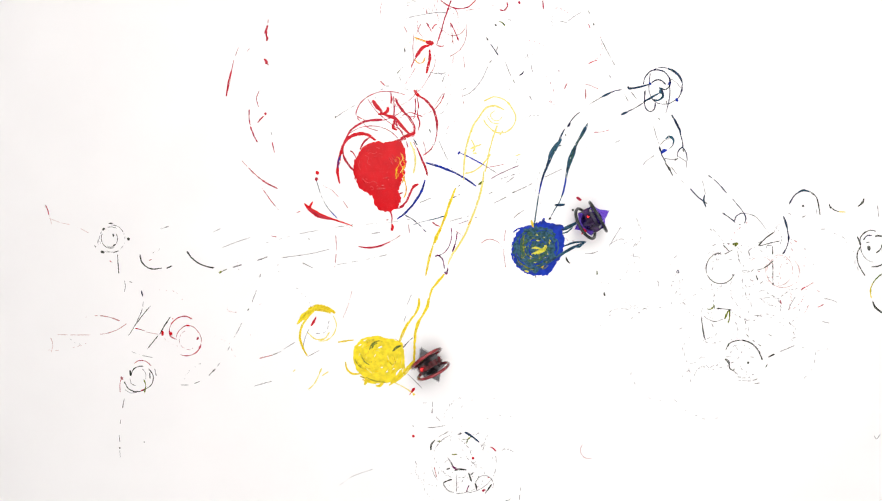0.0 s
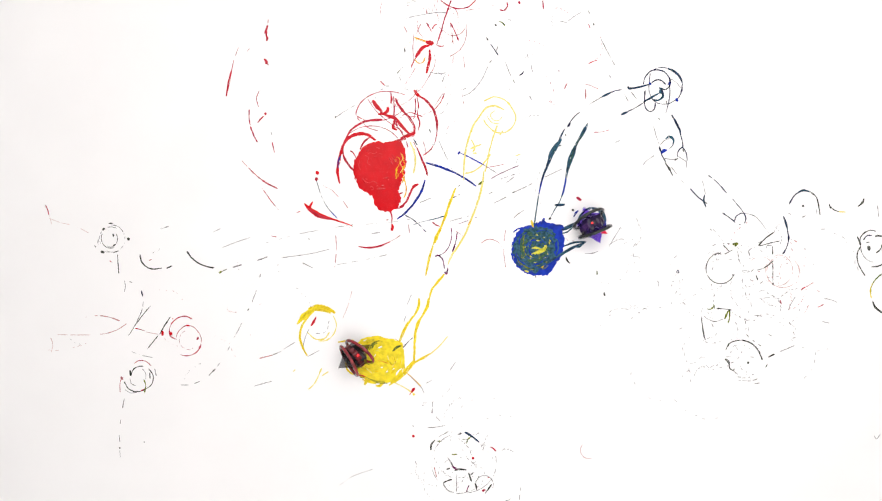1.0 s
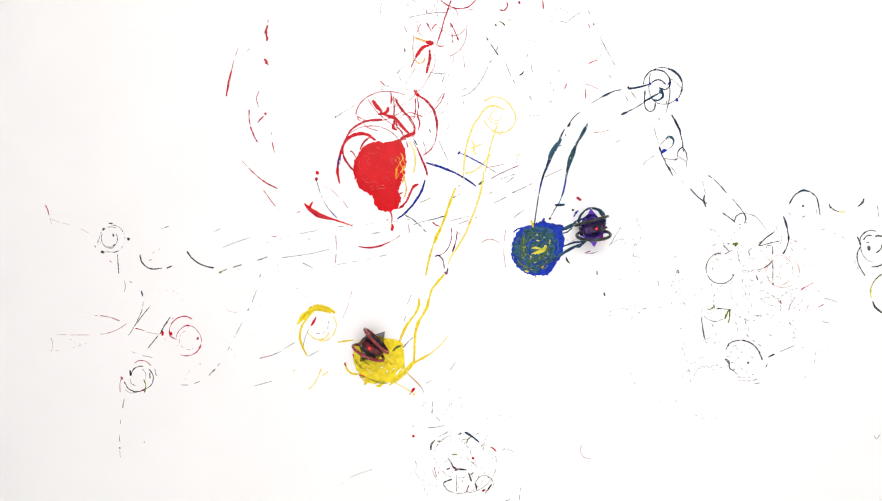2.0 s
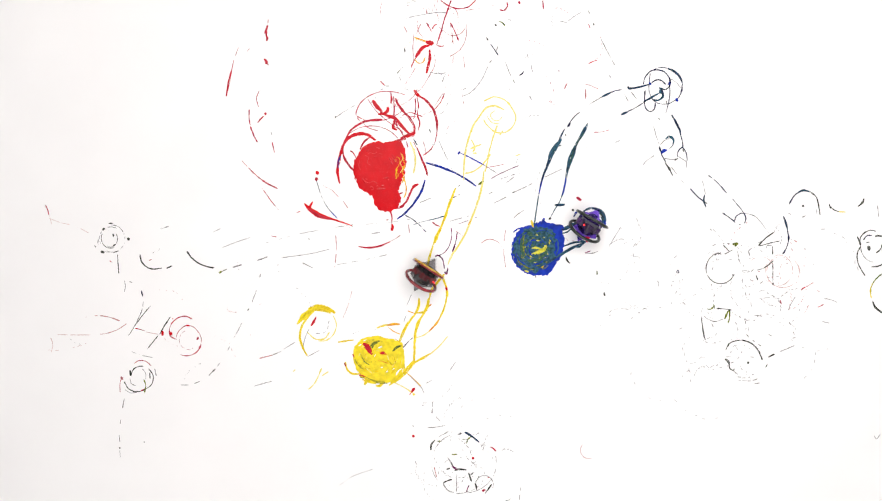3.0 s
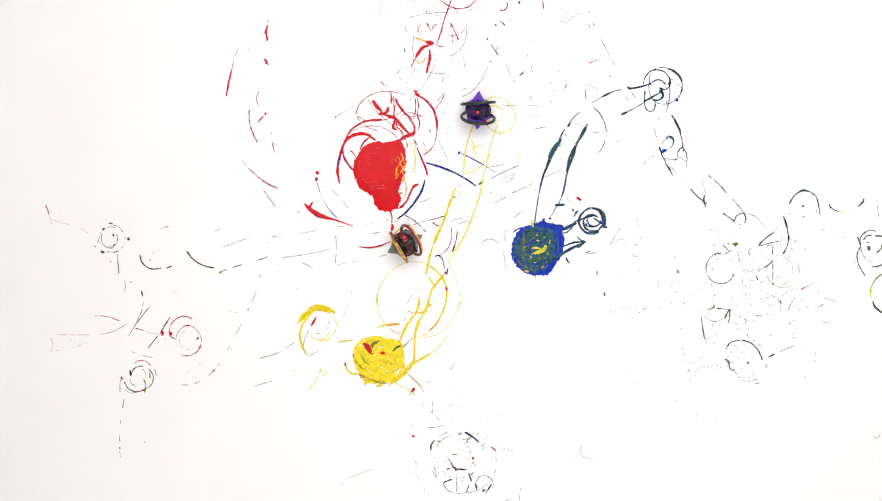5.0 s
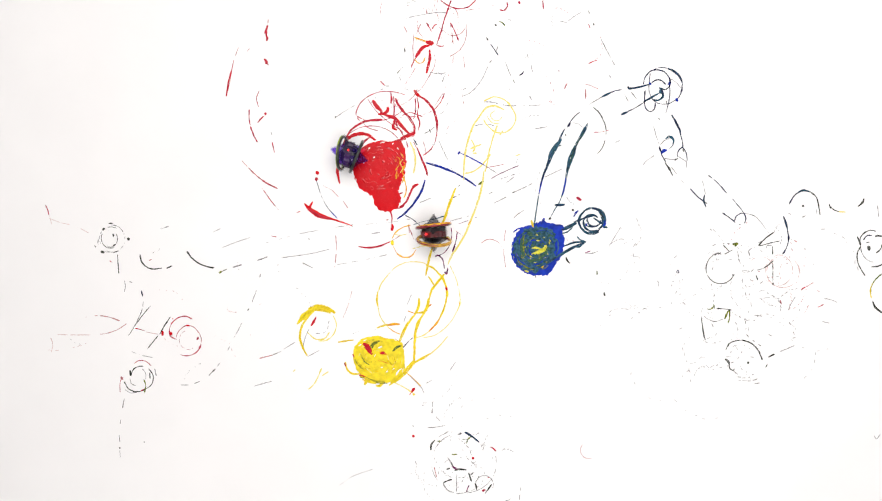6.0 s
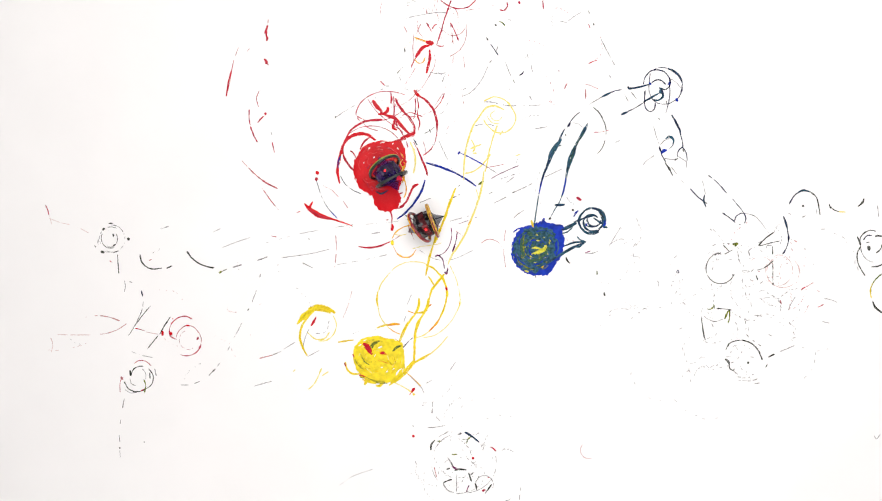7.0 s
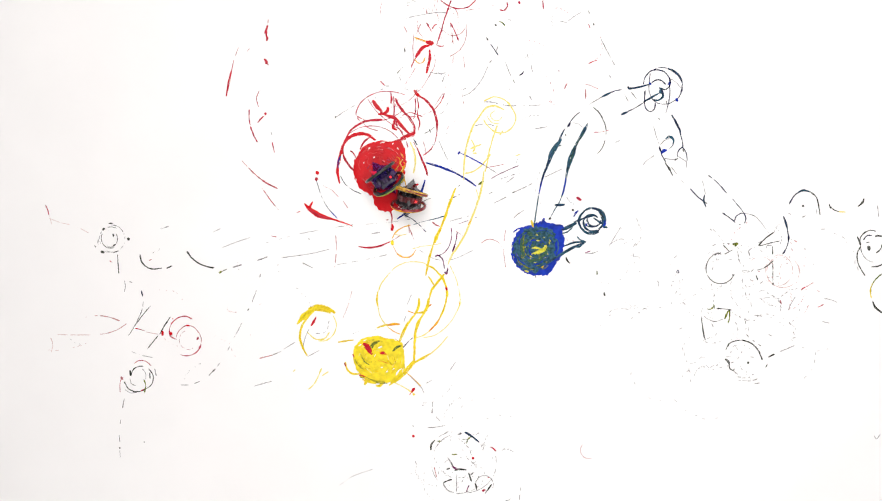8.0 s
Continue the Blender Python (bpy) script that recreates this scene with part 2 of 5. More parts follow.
def pool(name, material, parent, outline, z=0.0, depth=0.0011, ragged=1.2, label="", centre=None):
    """A puddle with a rounded rim and an uneven skin, inside an outline round its middle."""
    SEED[0] += 1
    k = SEED[0] * 3.7
    rim = spline(outline, True, 1.5)
    mid = Vector(centre) if centre else sum((Vector(p) for p in rim), Vector((0, 0))) / len(rim)
    verts, faces, n = [], [], len(rim)
    fs = (1.0, 0.985, 0.95, 0.88, 0.76, 0.6, 0.42, 0.22)
    hs = (0.0, 0.45, 0.75, 0.95, 1.0, 0.95, 0.92, 0.9)
    for f, h in zip(fs, hs):
        for i, p in enumerate(rim):
            out = (p - mid).normalized()
            jag = ragged * (1.6 * noise.noise(Vector((p.x * 0.17, p.y * 0.17, k))) + 0.5 * noise.noise(Vector((p.x * 0.4, p.y * 0.4, k))))
            c = mid + (p - mid) * f + out * jag * f ** 6
            bumpy = 0.25 * noise.noise(Vector((c.x * 0.09, c.y * 0.09, k))) + 0.16 * noise.noise(Vector((c.x * 0.3, c.y * 0.3, k)))
            verts.append(at(c.x, c.y, z + 0.00006 + depth * h * (1 + bumpy)))
    verts.append(at(mid.x, mid.y, z + depth * 0.9))
    for r in range(len(fs) - 1):
        for i in range(n):
            j = (i + 1) % n
            faces.append((r * n + i, r * n + j, (r + 1) * n + j, (r + 1) * n + i))
    for i in range(n):
        faces.append(((len(fs) - 1) * n + i, (len(fs) - 1) * n + (i + 1) % n, len(verts) - 1))
    ob = mesh_of(name, verts, [f[::-1] for f in faces], material, parent, label)
    return ob


def swirl(name, material, parent, cx, cy, r0, r1, count, w, seed, span=(25, 80), z=0.0, squash=1.0, dry=0.15, fresh=None, thick=0.00035, drift=6):
    """Many short arcs that the spinning wheels dragged round a puddle."""
    rng = random.Random(seed)
    pieces = []
    for _ in range(count):
        r, a = rng.uniform(r0, r1), rng.uniform(0, 360)
        da, ox, oy = rng.uniform(*span), rng.uniform(-drift, drift), rng.uniform(-drift, drift)
        pts = [(cx + ox + r * math.cos(radians(a + da * f)), cy + oy + r * squash * math.sin(radians(a + da * f))) for f in (0, 0.33, 0.66, 1)]
        ribbon(None, None, pts, w * rng.uniform(0.5, 1.4), dry, z, thick=thick, parts=pieces)
    for verts, faces in pieces:
        ob = mesh_of(name, verts, faces, material, parent)
        if fresh is not None:
            FRESH.append((ob, fresh))


# ---- paint puddles ----
red_puddle = tagged(new("paint_puddle"), "glossy bright red paint puddle poured on the sheet", "paint puddle", "paint puddles")
pool("puddle", RED, red_puddle, [(722, 292), (720, 268), (713, 252), (699, 250), (684, 253), (668, 251), (655, 256), (645, 262), (638, 272), (629, 291), (631, 315), (641, 336),
     (661, 349), (666, 362), (676, 373), (694, 376), (708, 367), (713, 352), (709, 340), (713, 326), (719, 308)], depth=0.0013, centre=(680, 305), ragged=1.7)
yellow_puddle = tagged(new("paint_puddle"), "glossy yellow paint puddle stirred into rings", "paint puddle", "paint puddles")
pool("puddle", YELLOW, yellow_puddle, [(719, 632), (716, 612), (703, 604), (685, 600), (665, 597), (644, 602), (632, 615), (628, 632), (631, 650), (640, 664), (650, 672), (668, 677), (690, 680), (707, 670), (717, 655)],
     depth=0.0011, centre=(675, 638))
blue_puddle = tagged(new("paint_puddle"), "blue paint puddle stirred with green and yellow", "paint puddle", "paint puddles")
pool("puddle", BLUE, blue_puddle, [(1003, 432), (1001, 415), (996, 402), (980, 397), (964, 393), (950, 398), (936, 401), (924, 408), (915, 422), (909, 440), (911, 460), (921, 475),
     (938, 486), (958, 490), (978, 486), (988, 470), (999, 452)], depth=0.0011, centre=(955, 442), ragged=1.8)

# the smears on the puddles
pool("green_smear", TEAL, blue_puddle, [(988, 428), (984, 412), (970, 403), (950, 403), (932, 408), (918, 424), (912, 446), (919, 467), (936, 481), (956, 483), (974, 470), (986, 450)],
     z=0.0009, depth=0.0005, ragged=3.0, centre=(953, 441))
swirl("green_smudge", MOSS, blue_puddle, 948, 442, 2, 24, 30, 5.5, 24, (10, 40), z=0.0016, dry=0.30, drift=17)
swirl("green_streak", GREEN, blue_puddle, 948, 443, 2, 26, 34, 2.4, 4, (8, 40), z=0.0018, dry=0.36, drift=17)
swirl("dark_streak", TEAL, blue_puddle, 952, 440, 4, 30, 34, 3.4, 14, (15, 60), z=0.0019, dry=0.3, drift=15)
swirl("yellow_streak", LEMON, blue_puddle, 944, 446, 16, 30, 20, 2.2, 5, (5, 18), z=0.0020, drift=12)
swirl("blue_streak", BLUE, blue_puddle, 953, 442, 12, 29, 18, 2.4, 15, z=0.0018, drift=11)
S(blue_puddle, LEMON, 7, 949, 450, 957, 448, 966, 444, 971, 436, z=0.002)
S(blue_puddle, LEMON, 4.5, 944, 441, 953, 440, 963, 443, z=0.002)
S(blue_puddle, LEMON, 3, 944, 452, 952, 448, 962, 445, z=0.002)
S(blue_puddle, MOSS, 6, 931, 412, 927, 436, 931, 458, z=0.0019)
S(blue_puddle, GREEN, 3, 932, 418, 930, 438, 935, 455, z=0.0022)
S(blue_puddle, MOSS, 6, 941, 462, 956, 461, 968, 453, 973, 441, z=0.0019)
S(blue_puddle, GREEN, 3.4, 920, 463, 930, 472, 944, 478, z=0.002)
S(blue_puddle, LEMON, 3, 932, 481, 940, 483, z=0.002)
S(blue_puddle, OCHRE, 3.5, 962, 476, 967, 472, z=0.002)
S(blue_puddle, TEAL, 5, 962, 476, 980, 462, 999, 451, 1016, 441, 1038, 431, z=0.0012)
S(blue_puddle, YELLOW, 4, 944, 391, 946, 397, 948, 404, z=0.0012)
S(blue_puddle, BLUE, 5, 962, 398, 966, 391, 968, 388, z=0.0004)
S(blue_puddle, BLUE, 2.6, 930, 404, 920, 407, 912, 413, z=0.0004)
S(blue_puddle, BLUE, 4, 985, 400, 998, 401, 1002, 408, z=0.0004)
S(blue_puddle, NAVY, 2, 950, 486, 953, 494)

swirl("dark_streak", OCHRE, yellow_puddle, 672, 640, 8, 40, 22, 2.2, 19, (8, 34), z=0.0012, dry=0.35, drift=12)
swirl("thick_streak", YELLOW, yellow_puddle, 674, 640, 5, 41, 60, 5.0, 9, (30, 110), z=0.0009, dry=0.05, drift=9)
S(yellow_puddle, GREEN, 3, 657, 622, 660, 614, 666, 608, 675, 605, z=0.0017)
S(yellow_puddle, GREEN, 2.4, 661, 619, 665, 612, 672, 609, z=0.0017)
S(yellow_puddle, OLIVE, 5, 652, 608, 664, 605, 680, 607, z=0.0016)
S(yellow_puddle, OLIVE, 6, 632, 640, 640, 650, 651, 656, z=0.0016)
S(yellow_puddle, GREEN, 2.4, 631, 638, 636, 647, 643, 653, z=0.0018)
S(yellow_puddle, GREEN, 2.2, 643, 634, 649, 643, 657, 648, z=0.0018)
S(yellow_puddle, OLIVE, 4, 641, 628, 650, 640, 662, 643, z=0.0016, dry=0.2)
S(yellow_puddle, GREEN, 4.5, 698, 624, 705, 617, 714, 614, z=0.0017)
S(yellow_puddle, OLIVE, 4, 640, 668, 660, 675, 684, 678, z=0.0015, dry=0.2)
S(yellow_puddle, GREEN, 1.8, 651, 670, 668, 677, 686, 679, z=0.0018)
S(yellow_puddle, OLIVE, 3, 690, 640, 697, 647, 704, 645, z=0.0016, dry=0.2)
# sheet-white strokes on top: bare spots, and painted glints on the wet paint
for xy in ((704, 666, 709, 658, 715, 654), (698, 656, 702, 654), (637, 615, 643, 611), (672, 618, 680, 615), (646, 606, 652, 603), (686, 661, 690, 659), (666, 634, 668, 629), (677, 652, 681, 653)):
    S(yellow_puddle, SHEET, 2.5, *xy, z=0.0021, name="bare_glint_patch")
S(yellow_puddle, YELLOW, 4, 614, 643, 617, 656, 627, 664, 642, 664)
S(yellow_puddle, YELLOW, 6, 650, 672, 650, 679, 648, 684)
S(yellow_puddle, YELLOW, 6, 668, 685, 674, 686, 679, 681, 680, 676)
S(yellow_puddle, YELLOW, 8, 695, 681, 712, 669, 728, 652, 737, 640)
S(yellow_puddle, YELLOW, 3.5, 601, 608, 615, 606, 629, 604, dry=0.1)
S(yellow_puddle, PALE, 2.5, 700, 679, 718, 688, 738, 701, dry=0.2)
S(yellow_puddle, RED, 5, 732, 697, 735, 692, 738, 690)
S(yellow_puddle, RED, 2.5, 728, 702, 732, 696, 738, 691)
S(yellow_puddle, YELLOW, 4, 734, 700, 737, 702)

# red drips, runs and rings round the red puddle
ring_red = trail("tangled rings of red paint round the red puddle")
S(ring_red, CRIMSON, 2.9, 694, 374, 697, 388, 696, 398)
S(ring_red, RED, 6.1, 696, 398, 697, 404, 696, 410)
S(ring_red, CRIMSON, 2.9, 686, 391, 691, 390)
S(ring_red, CRIMSON, 3.9, 712, 368, 722, 358, 729, 344, 735, 332)
S(ring_red, RED, 5.2, 731, 338, 737, 330, 744, 327)
S(ring_red, CRIMSON, 4.9, 705, 370, 714, 367, 721, 360)
S(ring_red, CRIMSON, 3.9, 708, 345, 716, 342)
S(ring_red, ORANGE, 2.8, 716, 313, 721, 326, 722, 340, 718, 352)
S(ring_red, YELLOW, 2, 706, 300, 704, 310, 705, 318, z=0.0014)
S(ring_red, YELLOW, 1.8, 715, 274, 718, 285, 716, 298, z=0.0014, dry=0.2)
S(ring_red, RED, 5.2, 604, 326, 600, 305, 603, 283, 609, 262, 618, 243)
S(ring_red, BLUE, 4, 601, 298, 602, 287, 606, 276, z=0.0004)
S(ring_red, RED, 6.1, 609, 260, 618, 246, 632, 239, 650, 238, 668, 249)
S(ring_red, CRIMSON, 3.9, 609, 262, 612, 280, 624, 298, 633, 305)
S(ring_red, CRIMSON, 3.9, 640, 265, 648, 251, 659, 243)
S(ring_red, CRIMSON, 2.9, 634, 282, 627, 270, 622, 268)
S(ring_red, CRIMSON, 3.9, 612, 252, 625, 230, 645, 217, 664, 213, 680, 212, dry=0.1)
S(ring_red, DARKRED, 2.2, 645, 217, 655, 227, 672, 232, dry=0.15)
S(ring_red, DARKRED, 2.2, 640, 215, 633, 203, 640, 184, 655, 171, 675, 163, 700, 163, 720, 168, dry=0.12)
S(ring_red, RED, 7.9, 662, 178, 670, 189, 679, 199)
S(ring_red, RED, 6.1, 672, 203, 684, 201, 690, 194, 688, 190)
S(ring_red, RED, 6.1, 676, 199, 690, 206, 702, 210, 714, 224, 728, 238)
S(ring_red, RED, 5.2, 702, 212, 699, 226, 706, 231)
S(ring_red, CRIMSON, 3.9, 695, 164, 696, 176, 695, 184)
S(ring_red, CRIMSON, 4.4, 703, 174, 707, 184, 718, 199, 730, 212, 737, 228, 736, 238)
S(ring_red, RED, 7.9, 712, 246, 724, 241, 733, 239, 737, 234)
S(ring_red, CRIMSON, 4.9, 722, 246, 710, 249, 700, 251)
S(ring_red, CRIMSON, 2.9, 718, 228, 725, 236, 731, 240)
S(ring_red, DARKRED, 2.5, 700, 170, 701, 195, 703, 215, 712, 232, 722, 250, 725, 262, dry=0.1)
S(ring_red, RED, 6.1, 736, 160, 742, 168, 748, 173)
S(ring_red, CRIMSON, 4.4, 742, 168, 758, 179, 770, 194, 776, 214, 777, 232)
S(ring_red, DARKRED, 2.6, 777, 232, 774, 250, 765, 266, 752, 276, dry=0.2)
S(ring_red, CRIMSON, 2.9, 741, 172, 744, 188, 742, 204, 746, 218, 744, 232)
S(ring_red, DARKRED, 2.4, 738, 174, 739, 196, 735, 212, dry=0.15)
S(ring_red, DARKRED, 2.2, 715, 205, 730, 200, 748, 206, 752, 208)
S(ring_red, DARKRED, 2.2, 700, 210, 716, 208, 736, 207, 754, 203, 771, 195, 784, 180, 790, 165, dry=0.25)
S(ring_red, DARKRED, 2, 735, 252, 740, 262, 744, 270, dry=0.2)
S(ring_red, CRIMSON, 3.9, 741, 262, 750, 283, 757, 300, 760, 312, dry=0.15)
S(ring_red, BLUE, 3, 744, 270, 750, 282, 754, 292)
S(ring_red, NAVY, 3, 735, 246, 739, 253, 742, 258)
S(ring_red, PINK, 2, 752, 250, 756, 266, 754, 282, dry=0.3)
S(ring_red, PALE, 4, 729, 252, 736, 268, 738, 288, 735, 308, dry=0.35)
S(ring_red, CRIMSON, 3.4, 637, 438, 655, 440, 675, 437, 694, 429)
S(ring_red, CRIMSON, 2.4, 527, 378, 534, 375)
brush(ring_red, RED, 541, 361, 1.5, 545, 366, 5, 553, 373, 8, 563, 380, 10, 575, 385, 8, 590, 389, 4, 606, 394, 2.6, 626, 401, 1.6, rough=0.25)
brush(ring_red, RED, 556, 358, 2, 551, 368, 4.5, 553, 376, 5)
brush(ring_red, CRIMSON, 548, 370, 2, 565, 382, 4, 590, 390, 2, z=0.0005, dry=0.42)
S(ring_red, RED, 5.2, 562, 304, 566, 310)
S(ring_red, CRIMSON, 4.9, 560, 320, 565, 316)
S(ring_red, NAVY, 2, 562, 318, 570, 345, 582, 368, 598, 386)
S(ring_red, BLUE, 2.5, 588, 376, 600, 388)
S(ring_red, PINK, 2, 575, 330, 590, 338, 602, 350, dry=0.3)
S(ring_red, PINK, 2, 610, 357, 619, 370)
S(ring_red, PINK, 2.2, 597, 418, 598, 445, 595, 476)
S(ring_red, DARKRED, 2.2, 634, 206, 652, 214, 676, 214, 698, 208, 716, 196, dry=0.1)
S(ring_red, DARKRED, 2, 654, 176, 668, 196, 690, 216, 716, 234, dry=0.1)
S(ring_red, DARKRED, 2, 622, 236, 642, 226, 668, 224, 692, 232, 708, 246, dry=0.1)
S(ring_red, DARKRED, 2, 708, 176, 700, 196, 702, 218, 716, 236, dry=0.12)
S(ring_red, PINK, 2, 726, 398, 728, 414)
S(ring_red, PINK, 2, 696, 428, 712, 418, dry=0.2)

# red star splash and its tail towards the far edge
tail_red = trail("red and orange paint splash with a looping thin tail")
S(tail_red, ORANGE, 4, 737, 66, 750, 71, 762, 75)
S(tail_red, RED, 9.6, 757, 74, 766, 76, 770, 74)
S(tail_red, RED, 6.1, 764, 80, 752, 84, 744, 94, 739, 102)
S(tail_red, CRIMSON, 2.9, 739, 102, 734, 112, 731, 120)
S(tail_red, RED, 5.2, 764, 88, 764, 104, 761, 118, 758, 130)
S(tail_red, ORANGE, 2.5, 742, 70, 728, 75, 720, 84, dry=0.3)
S(tail_red, ORANGE, 3, 737, 105, 744, 112, 752, 110, 756, 100, dry=0.2)
S(tail_red, PINK, 2.2, 736, 60, 734, 85, 736, 112, dry=0.3)
S(tail_red, DARKRED, 3, 776, 80, 784, 56, 790, 34, 798, 12, 802, 0, dry=0.1)
S(tail_red, DARKRED, 2.4, 776, 80, 784, 82, 790, 81)
S(tail_red, DARKRED, 3, 800, 40, 808, 54, 815, 72)
S(tail_red, PINK, 2, 801, 44, 806, 80, 805, 112, dry=0.4)
S(tail_red, PINK, 1.8, 830, 42, 828, 68, 818, 88, 800, 100, dry=0.25)
S(tail_red, DARKRED, 2.6, 783, 0, 798, 10, 815, 15, 832, 12, 846, 0)
S(tail_red, DARKRED, 3, 888, 17, 896, 18, 902, 11, 901, 3)
S(tail_red, DARKRED, 4, 922, 2, 924, 7)
S(tail_red, DARKRED, 2.4, 965, 0, 966, 16)
S(tail_red, PINK, 2, 715, 268, 716, 269)
S(tail_red, GREY, 2, 715, 34, 735, 29, 755, 25, 775, 22, 797, 23, dry=0.2)
S(tail_red, PINK, 1.8, 800, 25, 830, 18, 860, 14, 885, 6, dry=0.5)
S(tail_red, DARKRED, 2.6, 758, 40, 764, 50, 767, 56)
S(tail_red, DARKRED, 3, 768, 52, 772, 45, 777, 43)
S(tail_red, PINK, 2.4, 758, 16, 759, 25)
S(tail_red, PINK, 2.2, 718, 46, 724, 58)
S(tail_red, PINK, 2, 742, 36, 744, 55, 752, 66, dry=0.3)
S(tail_red, PINK, 2, 748, 42, 740, 60, dry=0.2)
S(tail_red, PINK, 1.8, 778, 0, 776, 18, 780, 34, dry=0.3)
S(tail_red, PINK, 1.8, 795, 30, 794, 20, 806, 14, 814, 26, 810, 40, dry=0.3)
S(tail_red, PINK, 2, 772, 96, 773, 115, 760, 140, 748, 158, 738, 164, dry=0.2)
S(tail_red, PINK, 1.8, 798, 132, 790, 160, 778, 180, 770, 192, dry=0.3)
S(tail_red, GREY, 2, 764, 128, 780, 131, 792, 129)
S(tail_red, NAVY, 2.2, 778, 128, 786, 133)
S(tail_red, GREY, 2, 790, 134, 786, 146)
S(tail_red, PINK, 2, 740, 118, 728, 138, 720, 150, dry=0.4)
S(tail_red, DARKRED, 2.5, 676, 144, 685, 153)
S(tail_red, BLACK, 2.2, 705, 131, 711, 124)
S(tail_red, BLACK, 2.4, 719, 85, 720, 93)
S(tail_red, PINK, 1.8, 780, 48, 800, 62, 818, 60, 828, 48, dry=0.3)
S(tail_red, PINK, 1.8, 826, 120, 824, 100, dry=0.3)
S(tail_red, PINK, 1.7, 700, 190, 718, 184, 734, 172, 742, 158, dry=0.25)

# red marks on the far side
far_red = trail("short dark red paint dashes in a loose arc")
S(far_red, CRIMSON, 4.4, 402, 171, 407, 145, 412, 124)
S(far_red, DARKRED, 2.6, 412, 124, 416, 106)
S(far_red, PINK, 1.8, 418, 100, 424, 84, dry=0.2)
S(far_red, DARKRED, 2, 439, 91, 444, 86)
S(far_red, CRIMSON, 3.9, 476, 44, 473, 55, 475, 66, 474, 73)
S(far_red, CRIMSON, 2.9, 474, 48, 470, 60)
S(far_red, PINK, 2, 477, 34, 476, 42)
S(far_red, CRIMSON, 4.9, 470, 104, 474, 110, 472, 113)
S(far_red, DARKRED, 2.4, 472, 110, 478, 116)
S(far_red, DARKRED, 2, 461, 161, 456, 175, 460, 190)
S(far_red, CRIMSON, 4.9, 470, 203, 474, 201)
S(far_red, DARKRED, 2.4, 469, 206, 462, 213, 458, 218)
S(far_red, DARKRED, 2.4, 443, 194, 443, 212, 445, 222)
S(far_red, DARKRED, 3, 445, 224, 451, 240, 458, 253)
S(far_red, DARKRED, 2.4, 484, 252, 488, 271, dry=0.15)
S(far_red, GREY, 2, 482, 234, 483, 239)
S(far_red, PINK, 2, 430, 285, 436, 292)
S(far_red, DARKRED, 2.6, 436, 292, 452, 308, 472, 324, 494, 335, dry=0.12)
S(far_red, DARKRED, 2.2, 466, 334, 480, 354, 496, 374, dry=0.15)
S(far_red, DARKRED, 2.2, 482, 419, 492, 421)
S(far_red, GREY, 1.8, 595, 210, 612, 198, 634, 185, dry=0.3)
S(far_red, BLACK, 2.5, 595, 210, 598, 206)

# blue bars
bars = trail("straight deep blue paint bars beside the red puddle")
S(bars, BLUE, 4.2, 757, 289, 775, 294, 795, 301, 818, 311)
S(bars, BLUE, 4.2, 812, 309, 830, 319, 847, 331)
S(bars, BLUE, 3, 815, 270, 828, 276, 842, 283, 862, 294, dry=0.08)
S(bars, BLUE, 4, 814, 274, 818, 269)
S(bars, GREY, 2, 862, 294, 884, 308, dry=0.25)
S(bars, BLUE, 4, 756, 319, 750, 338, 738, 358, 722, 377, 706, 389)
S(bars, NAVY, 2.5, 720, 382, 734, 390, 746, 400, 758, 413)
S(bars, TEAL, 2.2, 735, 399, 755, 393, 772, 389, 790, 384)
S(bars, DARKRED, 2.6, 768, 394, 776, 400, 782, 402)
S(bars, DARKRED, 2, 864, 298, 880, 295, 895, 292)
S(bars, PURPLE, 2.2, 872, 318, 890, 308, 922, 294, dry=0.15)
S(bars, GREY, 1.6, 780, 250, 794, 280, 806, 306)

# yellow lanes
lanes = trail("two long thin yellow paint lanes ending in a ring")
S(lanes, PALE, 3.4, 824, 320, 826, 280, 832, 250, 842, 222, 856, 203)
S(lanes, PALE, 3.6, 852, 207, 864, 192, 880, 188, 896, 195)
S(lanes, PALE, 2.8, 860, 180, 878, 172, 898, 178, 910, 192, 917, 208, 912, 224, 898, 235, 880, 234, 864, 220, 860, 212)
S(lanes, PALE, 2.2, 866, 206, 874, 217, 888, 220)
S(lanes, PALE, 2, 893, 207, 886, 214, 876, 212, 872, 203, 880, 196, dry=0.2)
S(lanes, PALE, 3, 884, 222, 876, 246, 870, 268, 866, 290, 862, 306)
S(lanes, PALE, 3, 838, 248, 844, 262, 840, 270)
S(lanes, PALE, 3, 836, 264, 846, 260, 856, 256)
S(lanes, PALE, 3, 840, 272, 848, 272)
S(lanes, PALE, 3.2, 826, 308, 840, 305, 856, 294, 872, 274)
S(lanes, PALE, 4, 866, 278, 872, 274)
S(lanes, PALE, 3.6, 860, 304, 858, 324, 852, 350, 844, 374, 836, 394, 828, 414, 814, 438, 803, 454, 796, 470)
S(lanes, YELLOW, 4.5, 810, 334, 803, 352, 795, 374, 787, 396, 778, 418)
S(lanes, YELLOW, 7, 784, 404, 776, 421, 772, 432)
S(lanes, YELLOW, 4, 772, 430, 765, 452, 760, 474, 757, 490)
S(lanes, ORANGE, 3, 838, 390, 832, 400)
S(lanes, YELLOW, 5, 790, 487, 781, 498, 772, 508)
S(lanes, YELLOW, 4, 778, 502, 768, 514, 763, 532)
S(lanes, YELLOW, 6, 762, 530, 760, 544, 752, 558)
S(lanes, YELLOW, 5, 755, 556, 745, 570, 739, 588, 737, 612, 736, 648)
S(lanes, YELLOW, 5.5, 745, 530, 744, 545, 737, 560)
